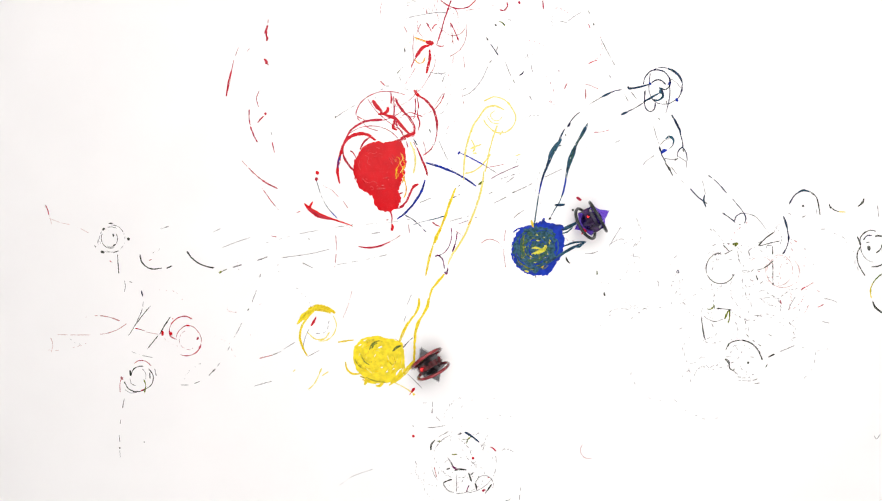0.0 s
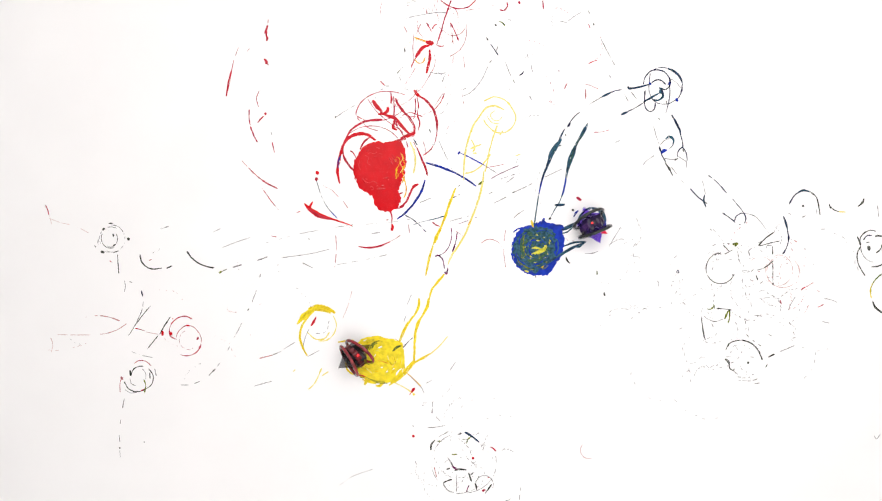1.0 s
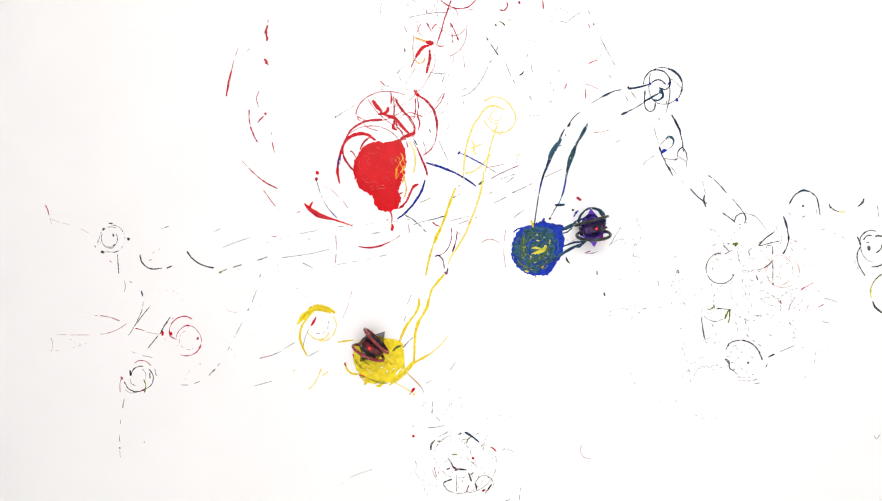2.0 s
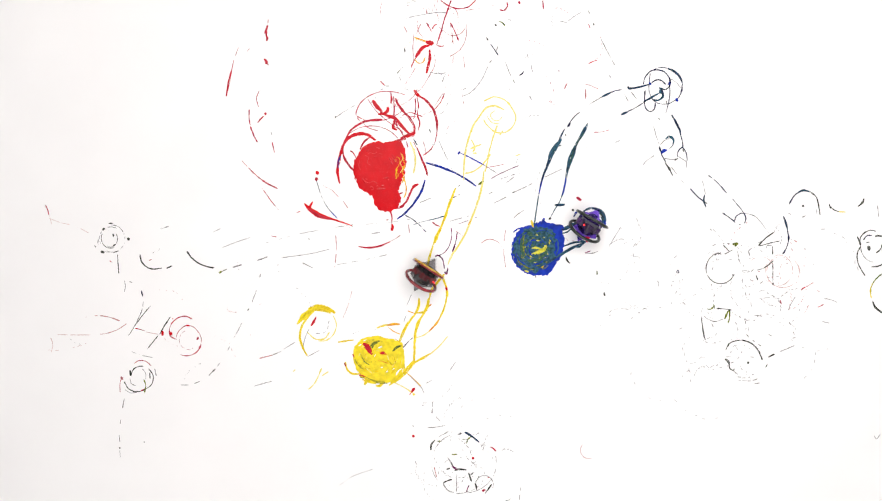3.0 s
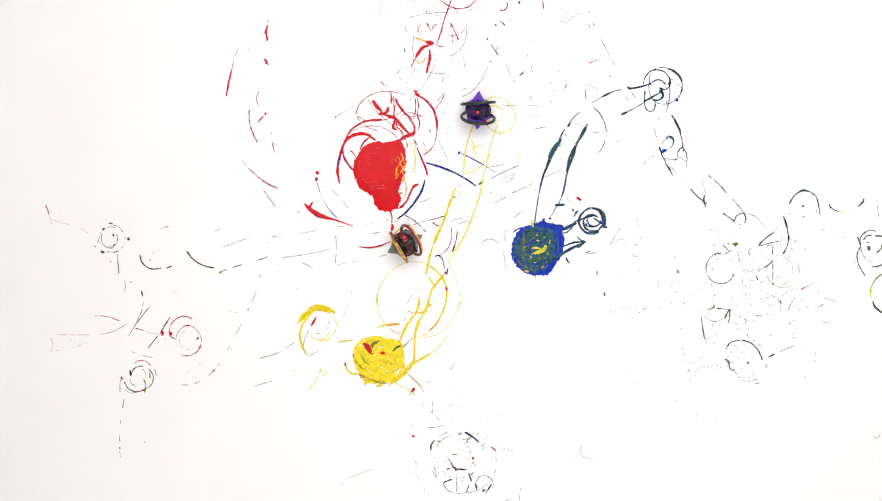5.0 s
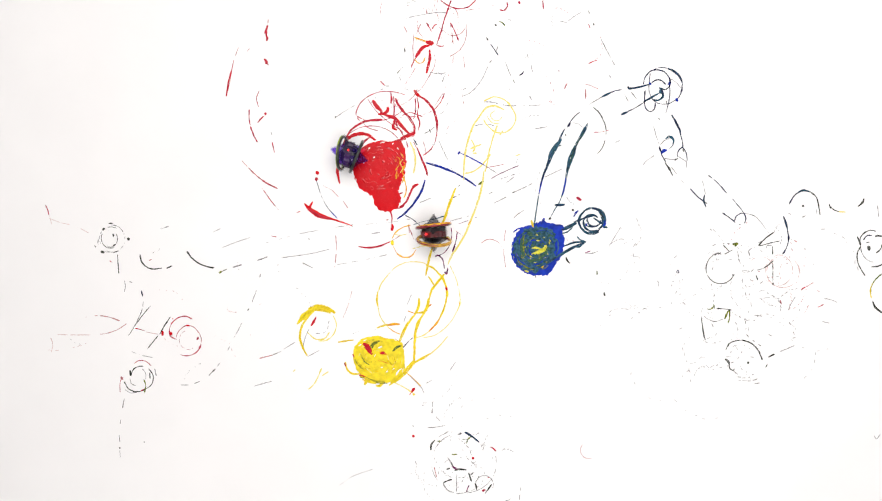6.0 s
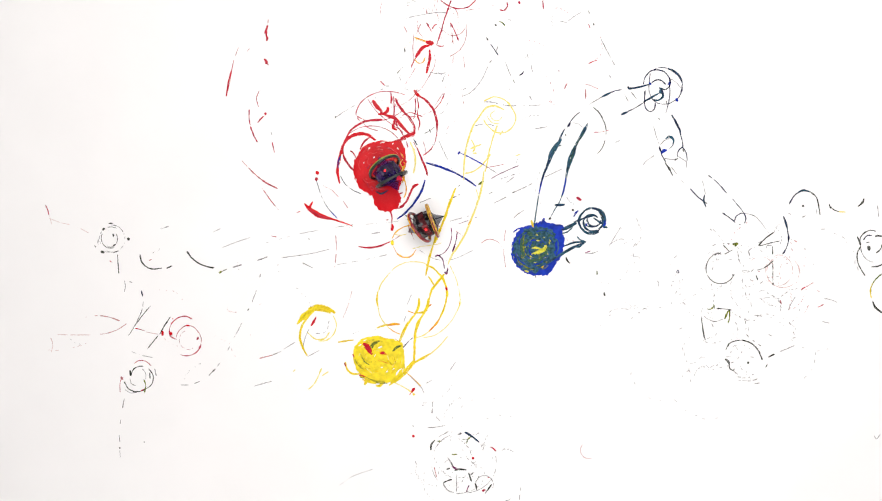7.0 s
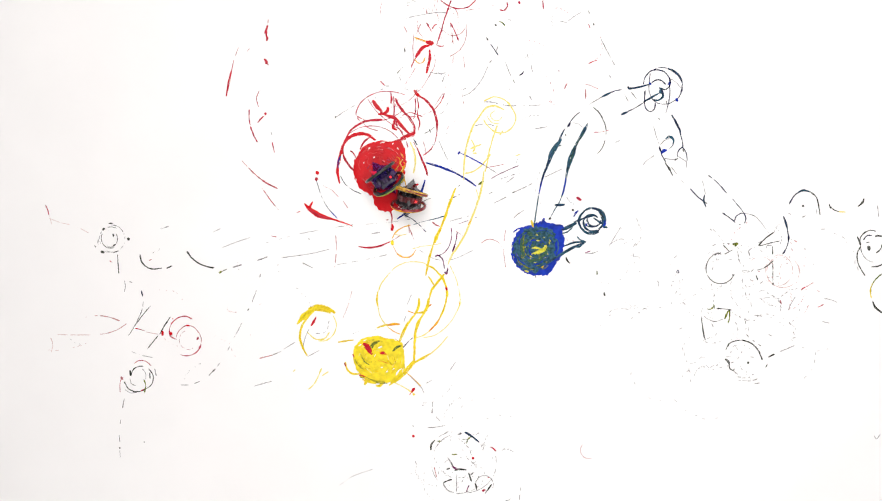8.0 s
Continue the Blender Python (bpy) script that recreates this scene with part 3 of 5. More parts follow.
S(lanes, YELLOW, 5, 737, 560, 725, 575, 715, 595, 708, 614)
S(lanes, PALE, 3, 888, 240, 894, 232)
S(lanes, PALE, 3, 916, 277, 925, 274, dry=0.1)
S(lanes, GREEN, 4, 850, 328, 860, 322)
S(lanes, BLACK, 2.6, 815, 331, 818, 329)

purple_hook = trail("thin purple paint hooks across the yellow lane")
S(purple_hook, PURPLE, 2.2, 802, 404, 803, 420, 798, 438, 788, 450, 776, 455)
S(purple_hook, PURPLE, 3, 813, 412, 810, 430, 804, 448, dry=0.1)
S(purple_hook, PURPLE, 3, 773, 456, 780, 454, 787, 462, 790, 478)
S(purple_hook, PURPLE, 3.5, 790, 483, 794, 486, 796, 476)
S(purple_hook, PINK, 2, 810, 410, 824, 420, dry=0.3)
S(purple_hook, PINK, 1.8, 855, 432, 868, 425, 882, 428, 892, 438, dry=0.35)
S(purple_hook, PINK, 1.8, 899, 408, 896, 430, 896, 455, 899, 475, dry=0.3)

# yellow comma
comma = trail("curved yellow paint comma with a faint ring inside")
brush(comma, YELLOW, 528, 576, 1.5, 533, 570, 6, 541, 562, 11, 550, 555, 10, 560, 549, 7, 572, 546, 5, dry=0.16, rough=0.25)
brush(comma, OLIVE, 534, 568, 3, 546, 557, 5, 562, 548, 4, z=0.0005, dry=0.48)
S(comma, YELLOW, 7, 548, 549, 566, 544, 584, 549, 596, 556)
S(comma, YELLOW, 7, 560, 551, 575, 551, 588, 556)
S(comma, YELLOW, 4, 551, 560, 538, 577, 533, 597, 538, 616, 546, 632)
S(comma, PALE, 3, 546, 590, 560, 602, 576, 602, 586, 590, dry=0.1)
S(comma, PALE, 2.4, 592, 560, 598, 576, 594, 592, 582, 604, 566, 606, dry=0.15)
S(comma, RED, 4.5, 562, 563, 558, 571, 553, 579)
S(comma, BLACK, 3, 587, 552, 591, 554)
S(comma, GREY, 2.2, 561, 592, 574, 592, 582, 584, 585, 570, dry=0.15)
S(comma, GREEN, 3, 553, 545, 551, 551)
S(comma, GREEN, 2.2, 536, 612, 540, 622, 545, 632)
S(comma, GREY, 1.8, 549, 585, 542, 602, 538, 622, dry=0.2)
S(comma, PALE, 3, 521, 660, 525, 657)
S(comma, PALE, 2.6, 548, 692, 560, 680, 572, 654, dry=0.3)
S(comma, PALE, 2.6, 572, 668, 584, 660, dry=0.1)

swirl("scratch", LIGHT_RED, red_puddle, 670, 300, 20, 42, 18, 1.7, 31, (5, 22), z=0.0015, dry=0.1, drift=12)
for m, w, xy in ((ORANGE, 1.9, (703, 288, 706, 279, 711, 284, 709, 294, 704, 302, 708, 311, 703, 318)), (PALE, 1.7, (712, 272, 716, 281, 712, 290, 716, 299, 711, 308)),
                 (ORANGE, 2.2, (716, 284, 720, 293, 716, 305, 719, 316, 714, 325)), (LIGHT_RED, 1.8, (646, 320, 655, 325, 664, 322, 671, 327)), (LIGHT_RED, 1.8, (657, 334, 661, 331, 664, 336, 659, 338)),
                 (LIGHT_RED, 1.7, (648, 275, 655, 281, 653, 289, 659, 294)), (LIGHT_RED, 1.6, (640, 284, 638, 295, 642, 303)), (LIGHT_RED, 1.6, (656, 270, 664, 273, 671, 270))):
    S(red_puddle, m, w, *xy, z=0.0016, name="squiggle")
# white glints on the stirred wet paint, put in as sheet-white strokes
for xy in ((676, 255, 680, 253), (697, 257, 700, 254), (655, 265, 658, 262), (664, 281, 666, 278), (706, 262, 709, 266), (646, 290, 648, 288)):
    S(red_puddle, SHEET, 2.6, *xy, z=0.0022, name="bare_glint_patch", fresh=5.75)
swirl("ridge", RED_WET, red_puddle, 674, 300, 20, 44, 12, 3.0, 41, (8, 25), z=0.0012, thick=0.0014)
swirl("ridge", YELLOW_WET, yellow_puddle, 675, 639, 12, 41, 16, 2.8, 42, (8, 26), z=0.0010, thick=0.0014)
swirl("light_streak", PALE, yellow_puddle, 675, 639, 6, 40, 14, 1.8, 43, (8, 30), z=0.0013, dry=0.3, drift=12)
swirl("ridge", BLUE_WET, blue_puddle, 955, 442, 34, 44, 12, 2.6, 44, (6, 20), z=0.0010, thick=0.0012)

# dark ring and hooks at the west side
west = trail("broken dark paint ring with hooked dashes")
S(west, BLACK, 4.5, 182, 409, 186, 405)
S(west, BLACK, 3, 193, 397, 201, 397)
S(west, BLACK, 6, 226, 425, 231, 424)
S(west, BLACK, 5.5, 179, 447, 186, 449)
S(west, BLACK, 4, 201, 415, 202, 421)
S(west, BLACK, 3, 201, 436, 206, 434)
O(west, BLACK, 2, 197, 423, 17, 18, 70, 210, dry=0.25)
O(west, GREY, 2, 196, 424, 13, 15, 250, 480, dry=0.4)
O(west, GREY, 2, 200, 424, 22, 24, 200, 520, dry=0.55)
S(west, GREY, 2.5, 201, 449, 210, 446)
S(west, BLACK, 2.2, 209, 452, 210, 468, 211, 486)
S(west, GREY, 1.8, 221, 498, 223, 508, 221, 519)
S(west, GREY, 2.2, 230, 500, 235, 502)
S(west, DARKRED, 2.6, 195, 463, 199, 466)
S(west, BLACK, 2.2, 168, 436, 171, 440)
S(west, BLACK, 3.2, 249, 452, 252, 465, 262, 475, 274, 478, 288, 476)
S(west, BLACK, 3, 296, 477, 306, 472)
S(west, PINK, 2.4, 265, 463, 270, 460)
S(west, BLACK, 3.2, 332, 446, 340, 457, 352, 467, 366, 473, 381, 476)
S(west, GREEN, 4, 389, 485, 395, 482)
S(west, BLACK, 2, 395, 482, 404, 478)
S(west, GREY, 2.4, 414, 475, 430, 470)
S(west, GREY, 2.4, 457, 463, 476, 456)
S(west, GREY, 1.8, 500, 458, 515, 456, 550, 451, 585, 443, dry=0.25)
S(west, BLACK, 3.2, 538, 467, 542, 469)
S(west, GREY, 1.8, 542, 469, 556, 476)
S(west, BLACK, 3, 548, 424, 551, 425)
S(west, GREY, 1.7, 470, 432, 500, 424, 530, 416, 560, 410, 595, 404, 628, 399, dry=0.42)
S(west, GREY, 1.7, 598, 410, 640, 400, 700, 394, 735, 388, dry=0.5)
S(west, GREY, 1.7, 600, 470, 650, 461, 690, 452, dry=0.45)
S(west, GREY, 2.4, 661, 415, 675, 413)

west_cross = trail("thin dark crossing paint lines with a pink lens loop")
S(west_cross, NAVY, 2.8, 251, 516, 254, 527)
S(west_cross, GREY, 2.2, 255, 536, 252, 552, 243, 572, 236, 585)
S(west_cross, BLACK, 2.2, 268, 543, 256, 557, 244, 573, 234, 588, 228, 597, dry=0.1)
S(west_cross, GREEN, 1.8, 238, 582, 232, 591)
S(west_cross, BLACK, 2.6, 303, 563, 293, 578, 284, 594)
S(west_cross, BLACK, 2.4, 281, 596, 271, 609, 262, 620)
S(west_cross, PINK, 2.6, 152, 563, 170, 561, 180, 561, 196, 564, 213, 570)
S(west_cross, PINK, 2, 225, 575, 212, 584, 195, 591, 178, 594)
S(west_cross, FAINT, 1.8, 102, 594, 120, 595, 140, 595, 172, 595, dry=0.4)
S(west_cross, DARKRED, 2, 240, 583, 248, 585, 258, 588)
S(west_cross, FAINT, 1.8, 260, 590, 282, 594, dry=0.35)
S(west_cross, DARKRED, 2.6, 81, 364, 85, 374, 87, 382)
S(west_cross, FAINT, 1.6, 86, 378, 92, 398)
S(west_cross, FAINT, 1.6, 90, 600, 94, 612, 91, 626, dry=0.3)
S(west_cross, FAINT, 1.7, 85, 622, 110, 622, 140, 615, 155, 609, dry=0.5)
S(west_cross, GREY, 2, 234, 625, 255, 632, 277, 636, dry=0.1)

rings_red = trail("thin crimson paint rings overlapping in a knot")
S(rings_red, DARKRED, 2.4, 342, 567, 330, 562, 316, 565, 305, 575, 301, 588, 304, 598, 314, 603)
S(rings_red, DARKRED, 2, 313, 600, 318, 588, 330, 579, 344, 581, 354, 592)
S(rings_red, PINK, 2, 354, 590, 358, 605, 354, 620, dry=0.2)
S(rings_red, DARKRED, 2.4, 358, 612, 352, 623, 342, 630, 328, 632, 315, 627)
S(rings_red, RED, 5, 303, 590, 305, 596)
S(rings_red, DARKRED, 4, 350, 604, 353, 599)
S(rings_red, DARKRED, 4, 354, 619, 357, 615)
S(rings_red, RED, 4, 289, 588, 289, 597)
S(rings_red, RED, 3, 306, 566, 308, 567)
S(rings_red, RED, 3, 330, 578, 338, 579)
O(rings_red, PINK, 1.7, 335, 604, 16, 17, 30, 260, dry=0.42)
S(rings_red, FAINT, 1.6, 290, 598, 300, 608, 318, 616, dry=0.4)

ring_dark = trail("small dark paint ring with a dashed tail")
S(ring_dark, DARKRED, 2.2, 239, 646, 247, 641, 259, 642, 269, 650)
S(ring_dark, BLACK, 4.5, 231, 658, 233, 668)
S(ring_dark, BLACK, 2.4, 233, 665, 238, 656, 247, 651, 255, 651)
S(ring_dark, BLACK, 2.4, 264, 655, 272, 667, 270, 682, 258, 692, 242, 696, 228, 690, 221, 678)
S(ring_dark, GREY, 2, 222, 692, 232, 698, 244, 697, dry=0.1)
S(ring_dark, BLACK, 2.6, 266, 662, 267, 673)
S(ring_dark, GREEN, 3, 256, 674, 259, 685, 257, 698)
S(ring_dark, DARKRED, 3.5, 250, 695, 257, 691)
S(ring_dark, PINK, 4.5, 215, 669, 218, 675)
S(ring_dark, DARKRED, 2.2, 215, 674, 213, 685, 214, 697)
S(ring_dark, GREY, 2.2, 275, 655, 278, 668)
S(ring_dark, GREY, 1.8, 231, 672, 234, 682, 242, 685)
S(ring_dark, GREY, 1.6, 253, 655, 259, 664, 259, 674)
S(ring_dark, GREY, 2.6, 221, 708, 218, 725)
S(ring_dark, GREY, 1.8, 215, 745, 214, 753)
S(ring_dark, BLACK, 2.2, 212, 773, 213, 786)
S(ring_dark, BLACK, 3, 212, 795, 214, 797)
S(ring_dark, GREY, 1.6, 213, 800, 214, 813)
S(ring_dark, GREY, 3, 256, 784, 257, 787)

dashes = trail("long dashed arc of thin grey paint")
S(dashes, GREY, 2, 463, 486, 462, 493)
S(dashes, GREY, 2, 456, 516, 448, 537)
S(dashes, BLACK, 2.6, 443, 548, 440, 552)
S(dashes, GREY, 1.8, 431, 572, 424, 586, 416, 600, dry=0.1)
S(dashes, GREY, 1.8, 408, 615, 405, 623)
S(dashes, GREY, 2.2, 391, 645, 386, 651)
S(dashes, GREY, 2.4, 383, 655, 371, 668)
S(dashes, GREY, 2, 356, 677, 345, 682)
S(dashes, GREY, 2, 336, 684, 321, 684)
S(dashes, PINK, 2.2, 461, 637, 472, 634, 485, 631)
S(dashes, GREY, 2, 482, 632, 500, 624)
S(dashes, GREY, 1.6, 505, 620, 526, 607, dry=0.3)
S(dashes, GREY, 1.6, 452, 686, 470, 681, 484, 677, dry=0.3)
S(dashes, FAINT, 1.6, 626, 516, 618, 545, 609, 566, dry=0.15)
S(dashes, GREY, 2, 722, 560, 718, 572)
S(dashes, GREY, 1.6, 733, 520, 722, 545, dry=0.3)
S(dashes, NAVY, 2.4, 716, 619, 724, 609, 734, 600)
S(dashes, GREY, 1.8, 724, 664, 736, 675, 750, 690)
S(dashes, GREY, 1.6, 545, 635, 568, 622, dry=0.1)
S(dashes, GREY, 1.7, 604, 862, 628, 846, 662, 834, dry=0.4)

# blue green tracks
track = trail("dark blue green paint tracks curving from the blue puddle")
brush(track, TEAL, 949, 402, 4, 951, 390, 2.6, 954, 370, 2, 958, 345, 2.2, 963, 322, 3, 968, 306, 4, 974, 292, 5, 980, 274, 8.5, 987, 262, 9, 994, 252, 5.5, 998, 246, 2.5, dry=0.22)
brush(track, NAVY, 960, 330, 1.6, 966, 311, 2.6, 973, 294, 2.6, 981, 272, 3, z=0.0005, dry=0.42)
brush(track, BLUE, 958, 345, 1.4, 962, 326, 2.6, 966, 312, 1.6, z=0.0004, dry=0.3)
S(track, TEAL, 2.4, 984, 263, 998, 258)
S(track, NAVY, 3.6, 993, 252, 998, 240, 1004, 229)
S(track, NAVY, 4, 1009, 226, 1014, 217)
S(track, NAVY, 2.4, 1013, 217, 1022, 206, 1031, 199)
S(track, BLACK, 3, 1005, 238, 1006, 241)
brush(track, TEAL, 1045, 219, 1.6, 1041, 227, 5.5, 1034, 240, 6.5, 1029, 248, 4, 1023, 259, 5, 1019, 270, 8, 1014, 284, 9, 1010, 297, 5.5, 1007, 312, 3.6, 1005, 324, 3.4, 1002, 338, 3.6, 998, 350, 2.2, dry=0.22)
brush(track, NAVY, 1042, 226, 2.4, 1030, 248, 2.6, 1020, 268, 4, 1013, 288, 3.6, 1008, 306, 1.8, z=0.0005, dry=0.45)
brush(track, BLUE, 1006, 316, 1.6, 1003, 334, 2.8, 999, 347, 1.6, z=0.0004, dry=0.3)
brush(track, MOSS, 1037, 236, 2.4, 1024, 258, 2.2, 1016, 280, 3, 1009, 304, 1.6, z=0.0006, dry=0.5)
S(track, TEAL, 2.2, 999, 347, 994, 360, 985, 374, 977, 390, dry=0.1)
S(track, TEAL, 5.5, 986, 364, 996, 364, 1004, 363)
S(track, BLACK, 4, 976, 390, 979, 386)
S(track, GREY, 2, 968, 315, 984, 307, 1000, 300, dry=0.15)
S(track, TEAL, 7, 994, 409, 1007, 405, 1016, 400, 1025, 396)
S(track, TEAL, 3, 996, 415, 1008, 412, 1018, 404)
S(track, TEAL, 4, 1003, 437, 1020, 431, 1040, 429)
S(track, TEAL, 3, 1020, 438, 1030, 438, 1042, 429)
S(track, DARKRED, 6, 1025, 350, 1029, 353, 1033, 356)
S(track, BLACK, 4.5, 1018, 371, 1019, 375)
S(track, BLACK, 3.6, 1006, 456, 1008, 462, 1013, 468)
S(track, GREY, 1.8, 1040, 450, 1052, 450, 1064, 446, dry=0.1)
S(track, GREY, 1.8, 1085, 434, 1092, 422, 1103, 404, dry=0.1)
S(track, GREEN, 3, 1061, 480, 1061, 489)

knot = trail("dark navy paint rings knotted at the track's end")
S(knot, GREY, 2, 1046, 186, 1058, 179, 1070, 172)
S(knot, NAVY, 4.5, 1070, 172, 1078, 168, 1086, 164)
S(knot, NAVY, 3, 1086, 164, 1094, 161, 1105, 159)
S(knot, NAVY, 3.6, 1117, 153, 1119, 157, 1138, 154, 1157, 149)
S(knot, NAVY, 3, 1144, 150, 1147, 137, 1157, 126, 1171, 124, 1184, 130, 1191, 142, 1190, 153, 1182, 159, 1175, 155)
S(knot, NAVY, 2, 1158, 126, 1172, 120, 1187, 121)
S(knot, NAVY, 4.5, 1187, 121, 1199, 127, 1208, 136, 1213, 147)
S(knot, NAVY, 2.6, 1213, 147, 1212, 160, 1207, 172, 1199, 180)
S(knot, NAVY, 2.2, 1156, 130, 1154, 148, 1154, 162, 1160, 176, 1172, 184, 1188, 184, 1200, 178)
S(knot, NAVY, 3, 1157, 149, 1164, 143, 1174, 142, 1184, 150)
S(knot, TEAL, 4, 1172, 155, 1177, 162, 1178, 172, 1170, 178, 1162, 177)
S(knot, TEAL, 8, 1172, 164, 1178, 161)
S(knot, NAVY, 2.2, 1190, 150, 1191, 165, 1188, 185, 1183, 201)
S(knot, GREY, 2, 1192, 140, 1202, 146, 1210, 156)
S(knot, GREY, 2, 1184, 178, 1186, 190, 1184, 200)
S(knot, NAVY, 2.8, 1147, 160, 1146, 176, 1147, 190, 1155, 198, 1163, 194, 1165, 182)
S(knot, NAVY, 4.5, 1104, 204, 1110, 201, 1117, 198)
S(knot, NAVY, 2.2, 1116, 198, 1130, 191, 1146, 181)
S(knot, TEAL, 4, 1144, 181, 1158, 173, 1174, 164)
S(knot, BLUE, 7, 1188, 147, 1191, 149)
S(knot, BLUE, 7, 1201, 178, 1205, 176)
S(knot, BLUE, 4, 1155, 146, 1157, 151)
S(knot, GREY, 2.2, 1110, 167, 1117, 180)
S(knot, GREY, 2.2, 1122, 163, 1132, 176)
S(knot, DARKRED, 2.2, 1056, 235, 1070, 234, 1083, 231)
S(knot, GREY, 2, 1094, 253, 1103, 249)

lane_east = trail("two thin navy paint lines winding down in loops")
S(lane_east, NAVY, 4, 1194, 204, 1202, 218, 1208, 231, 1210, 240)
S(lane_east, NAVY, 2.4, 1210, 240, 1213, 252, 1214, 262)
S(lane_east, GREY, 2, 1162, 224, 1166, 240, 1172, 256)
S(lane_east, NAVY, 3, 1172, 260, 1177, 276, 1184, 288)
S(lane_east, BLACK, 3, 1182, 288, 1190, 300, 1196, 312)
brush(lane_east, TEAL, 1183, 247, 1.6, 1188, 243, 4, 1194, 244, 5, 1198, 249, 4, 1196, 256, 1.6, dry=0.2)
brush(lane_east, BLUE, 1176, 273, 2, 1180, 268, 6, 1186, 267, 2, dry=0.2)
S(lane_east, GREY, 2.2, 1174, 257, 1181, 250, 1190, 246)
S(lane_east, NAVY, 2.2, 1198, 250, 1196, 258, 1190, 264)
S(lane_east, GREY, 2, 1180, 281, 1194, 283, 1206, 281)
S(lane_east, BLACK, 3, 1199, 285, 1206, 281)
S(lane_east, NAVY, 2.4, 1204, 279, 1206, 268, 1213, 262, 1219, 270, 1222, 285)
S(lane_east, BLACK, 3.2, 1214, 264, 1216, 270)
S(lane_east, GREY, 2, 1198, 271, 1208, 279, 1220, 287)
S(lane_east, GREY, 2, 1220, 284, 1220, 298)
S(lane_east, GREY, 1.8, 1193, 296, 1204, 310)
S(lane_east, GREY, 2.2, 1169, 209, 1174, 213)
S(lane_east, GREY, 2, 1211, 320, 1216, 326)
S(lane_east, GREY, 1.8, 1163, 276, 1150, 285, 1143, 293, dry=0.1)
S(lane_east, NAVY, 2.6, 1227, 335, 1240, 349, 1250, 357)
S(lane_east, GREY, 1.8, 1246, 312, 1251, 330, 1254, 345)
S(lane_east, NAVY, 3.4, 1253, 346, 1251, 356, 1255, 368)
S(lane_east, BLACK, 2.6, 1250, 357, 1257, 362)
S(lane_east, NAVY, 2.4, 1259, 311, 1275, 324, 1292, 343)
S(lane_east, NAVY, 2.4, 1284, 378, 1296, 386, 1307, 395)
S(lane_east, NAVY, 2.2, 1302, 353, 1314, 367, 1322, 378)
S(lane_east, NAVY, 3, 1322, 378, 1326, 388, 1323, 397)
S(lane_east, NAVY, 2.4, 1306, 393, 1309, 384, 1318, 379, 1326, 379)
S(lane_east, GREY, 1.8, 1326, 379, 1342, 384, 1355, 398, 1366, 414)
S(lane_east, NAVY, 3, 1314, 398, 1317, 399)

arch = trail("dark navy paint arch and curved hook")
S(arch, NAVY, 3, 1403, 363, 1410, 350, 1418, 342)
S(arch, NAVY, 4.5, 1416, 344, 1428, 338, 1441, 341)
S(arch, BLACK, 2.8, 1441, 341, 1451, 350, 1455, 364, 1458, 382)
S(arch, BLACK, 4.5, 1426, 367, 1429, 365)
S(arch, GREY, 2.4, 1426, 386, 1432, 383)
S(arch, NAVY, 4, 1393, 384, 1397, 396, 1400, 408)
S(arch, NAVY, 2.8, 1400, 408, 1402, 424, 1398, 440, 1391, 452)
S(arch, BLACK, 2.6, 1474, 362, 1477, 371)
S(arch, BLACK, 2.4, 1475, 366, 1483, 373, 1492, 376)
S(arch, PALE, 2.6, 1491, 376, 1504, 377)
S(arch, BLACK, 3.8, 1525, 367, 1533, 360, 1536, 353)
S(arch, GREY, 1.8, 1560, 365, 1562, 386)
S(arch, GREY, 2.2, 1401, 379, 1406, 381)
S(arch, GREY, 1.8, 1451, 372, 1452, 380)

ring_east = trail("dark paint ring running off the sheet's east side")
S(ring_east, BLACK, 3.2, 1524, 420, 1527, 428, 1530, 437)
S(ring_east, BLACK, 2.8, 1530, 436, 1529, 424, 1536, 414, 1548, 409, 1557, 411)
S(ring_east, NAVY, 2.6, 1535, 427, 1541, 419, 1550, 418)
S(ring_east, BLACK, 3.6, 1556, 421, 1560, 419, 1572, 420)
S(ring_east, BLACK, 6, 1543, 437, 1546, 445)
S(ring_east, BLACK, 3.5, 1540, 431, 1546, 430)
S(ring_east, BLACK, 3, 1557, 450, 1565, 443, 1569, 432)
S(ring_east, BLACK, 2.6, 1531, 437, 1524, 450, 1525, 466, 1531, 479, 1538, 490)
S(ring_east, BLACK, 3.2, 1549, 474, 1560, 473, 1572, 468)
S(ring_east, GREEN, 2.6, 1568, 486, 1556, 497, 1549, 510, 1548, 522)
S(ring_east, YELLOW, 2.4, 1551, 503, 1547, 516, 1549, 530)
S(ring_east, BLACK, 4, 1551, 535, 1557, 547, 1572, 558)
O(ring_east, GREY, 2, 1556, 438, 26, 28, 60, 300, dry=0.45)

scrawl = trail("scrawl of thin dark paint strokes and pale circles")
S(scrawl, BLACK, 2.8, 1348, 437, 1360, 424, 1376, 412)
S(scrawl, BLACK, 2.2, 1350, 437, 1368, 432, 1386, 428)
S(scrawl, GREY, 2, 1347, 432, 1360, 426)
S(scrawl, GREY, 2, 1372, 436, 1364, 436, 1362, 442)
S(scrawl, BLACK, 2.4, 1373, 437, 1374, 452)
S(scrawl, GREY, 2.4, 1330, 446, 1337, 440)
S(scrawl, GREY, 2.4, 1330, 445, 1333, 455)
S(scrawl, BLACK, 2.2, 1285, 435, 1297, 447)
S(scrawl, BLACK, 2.2, 1288, 452, 1302, 444)
S(scrawl, GREEN, 5, 1302, 434, 1310, 433, 1306, 438)
O(scrawl, BLACK, 2.2, 1281, 477, 26, 27, 20, 272)
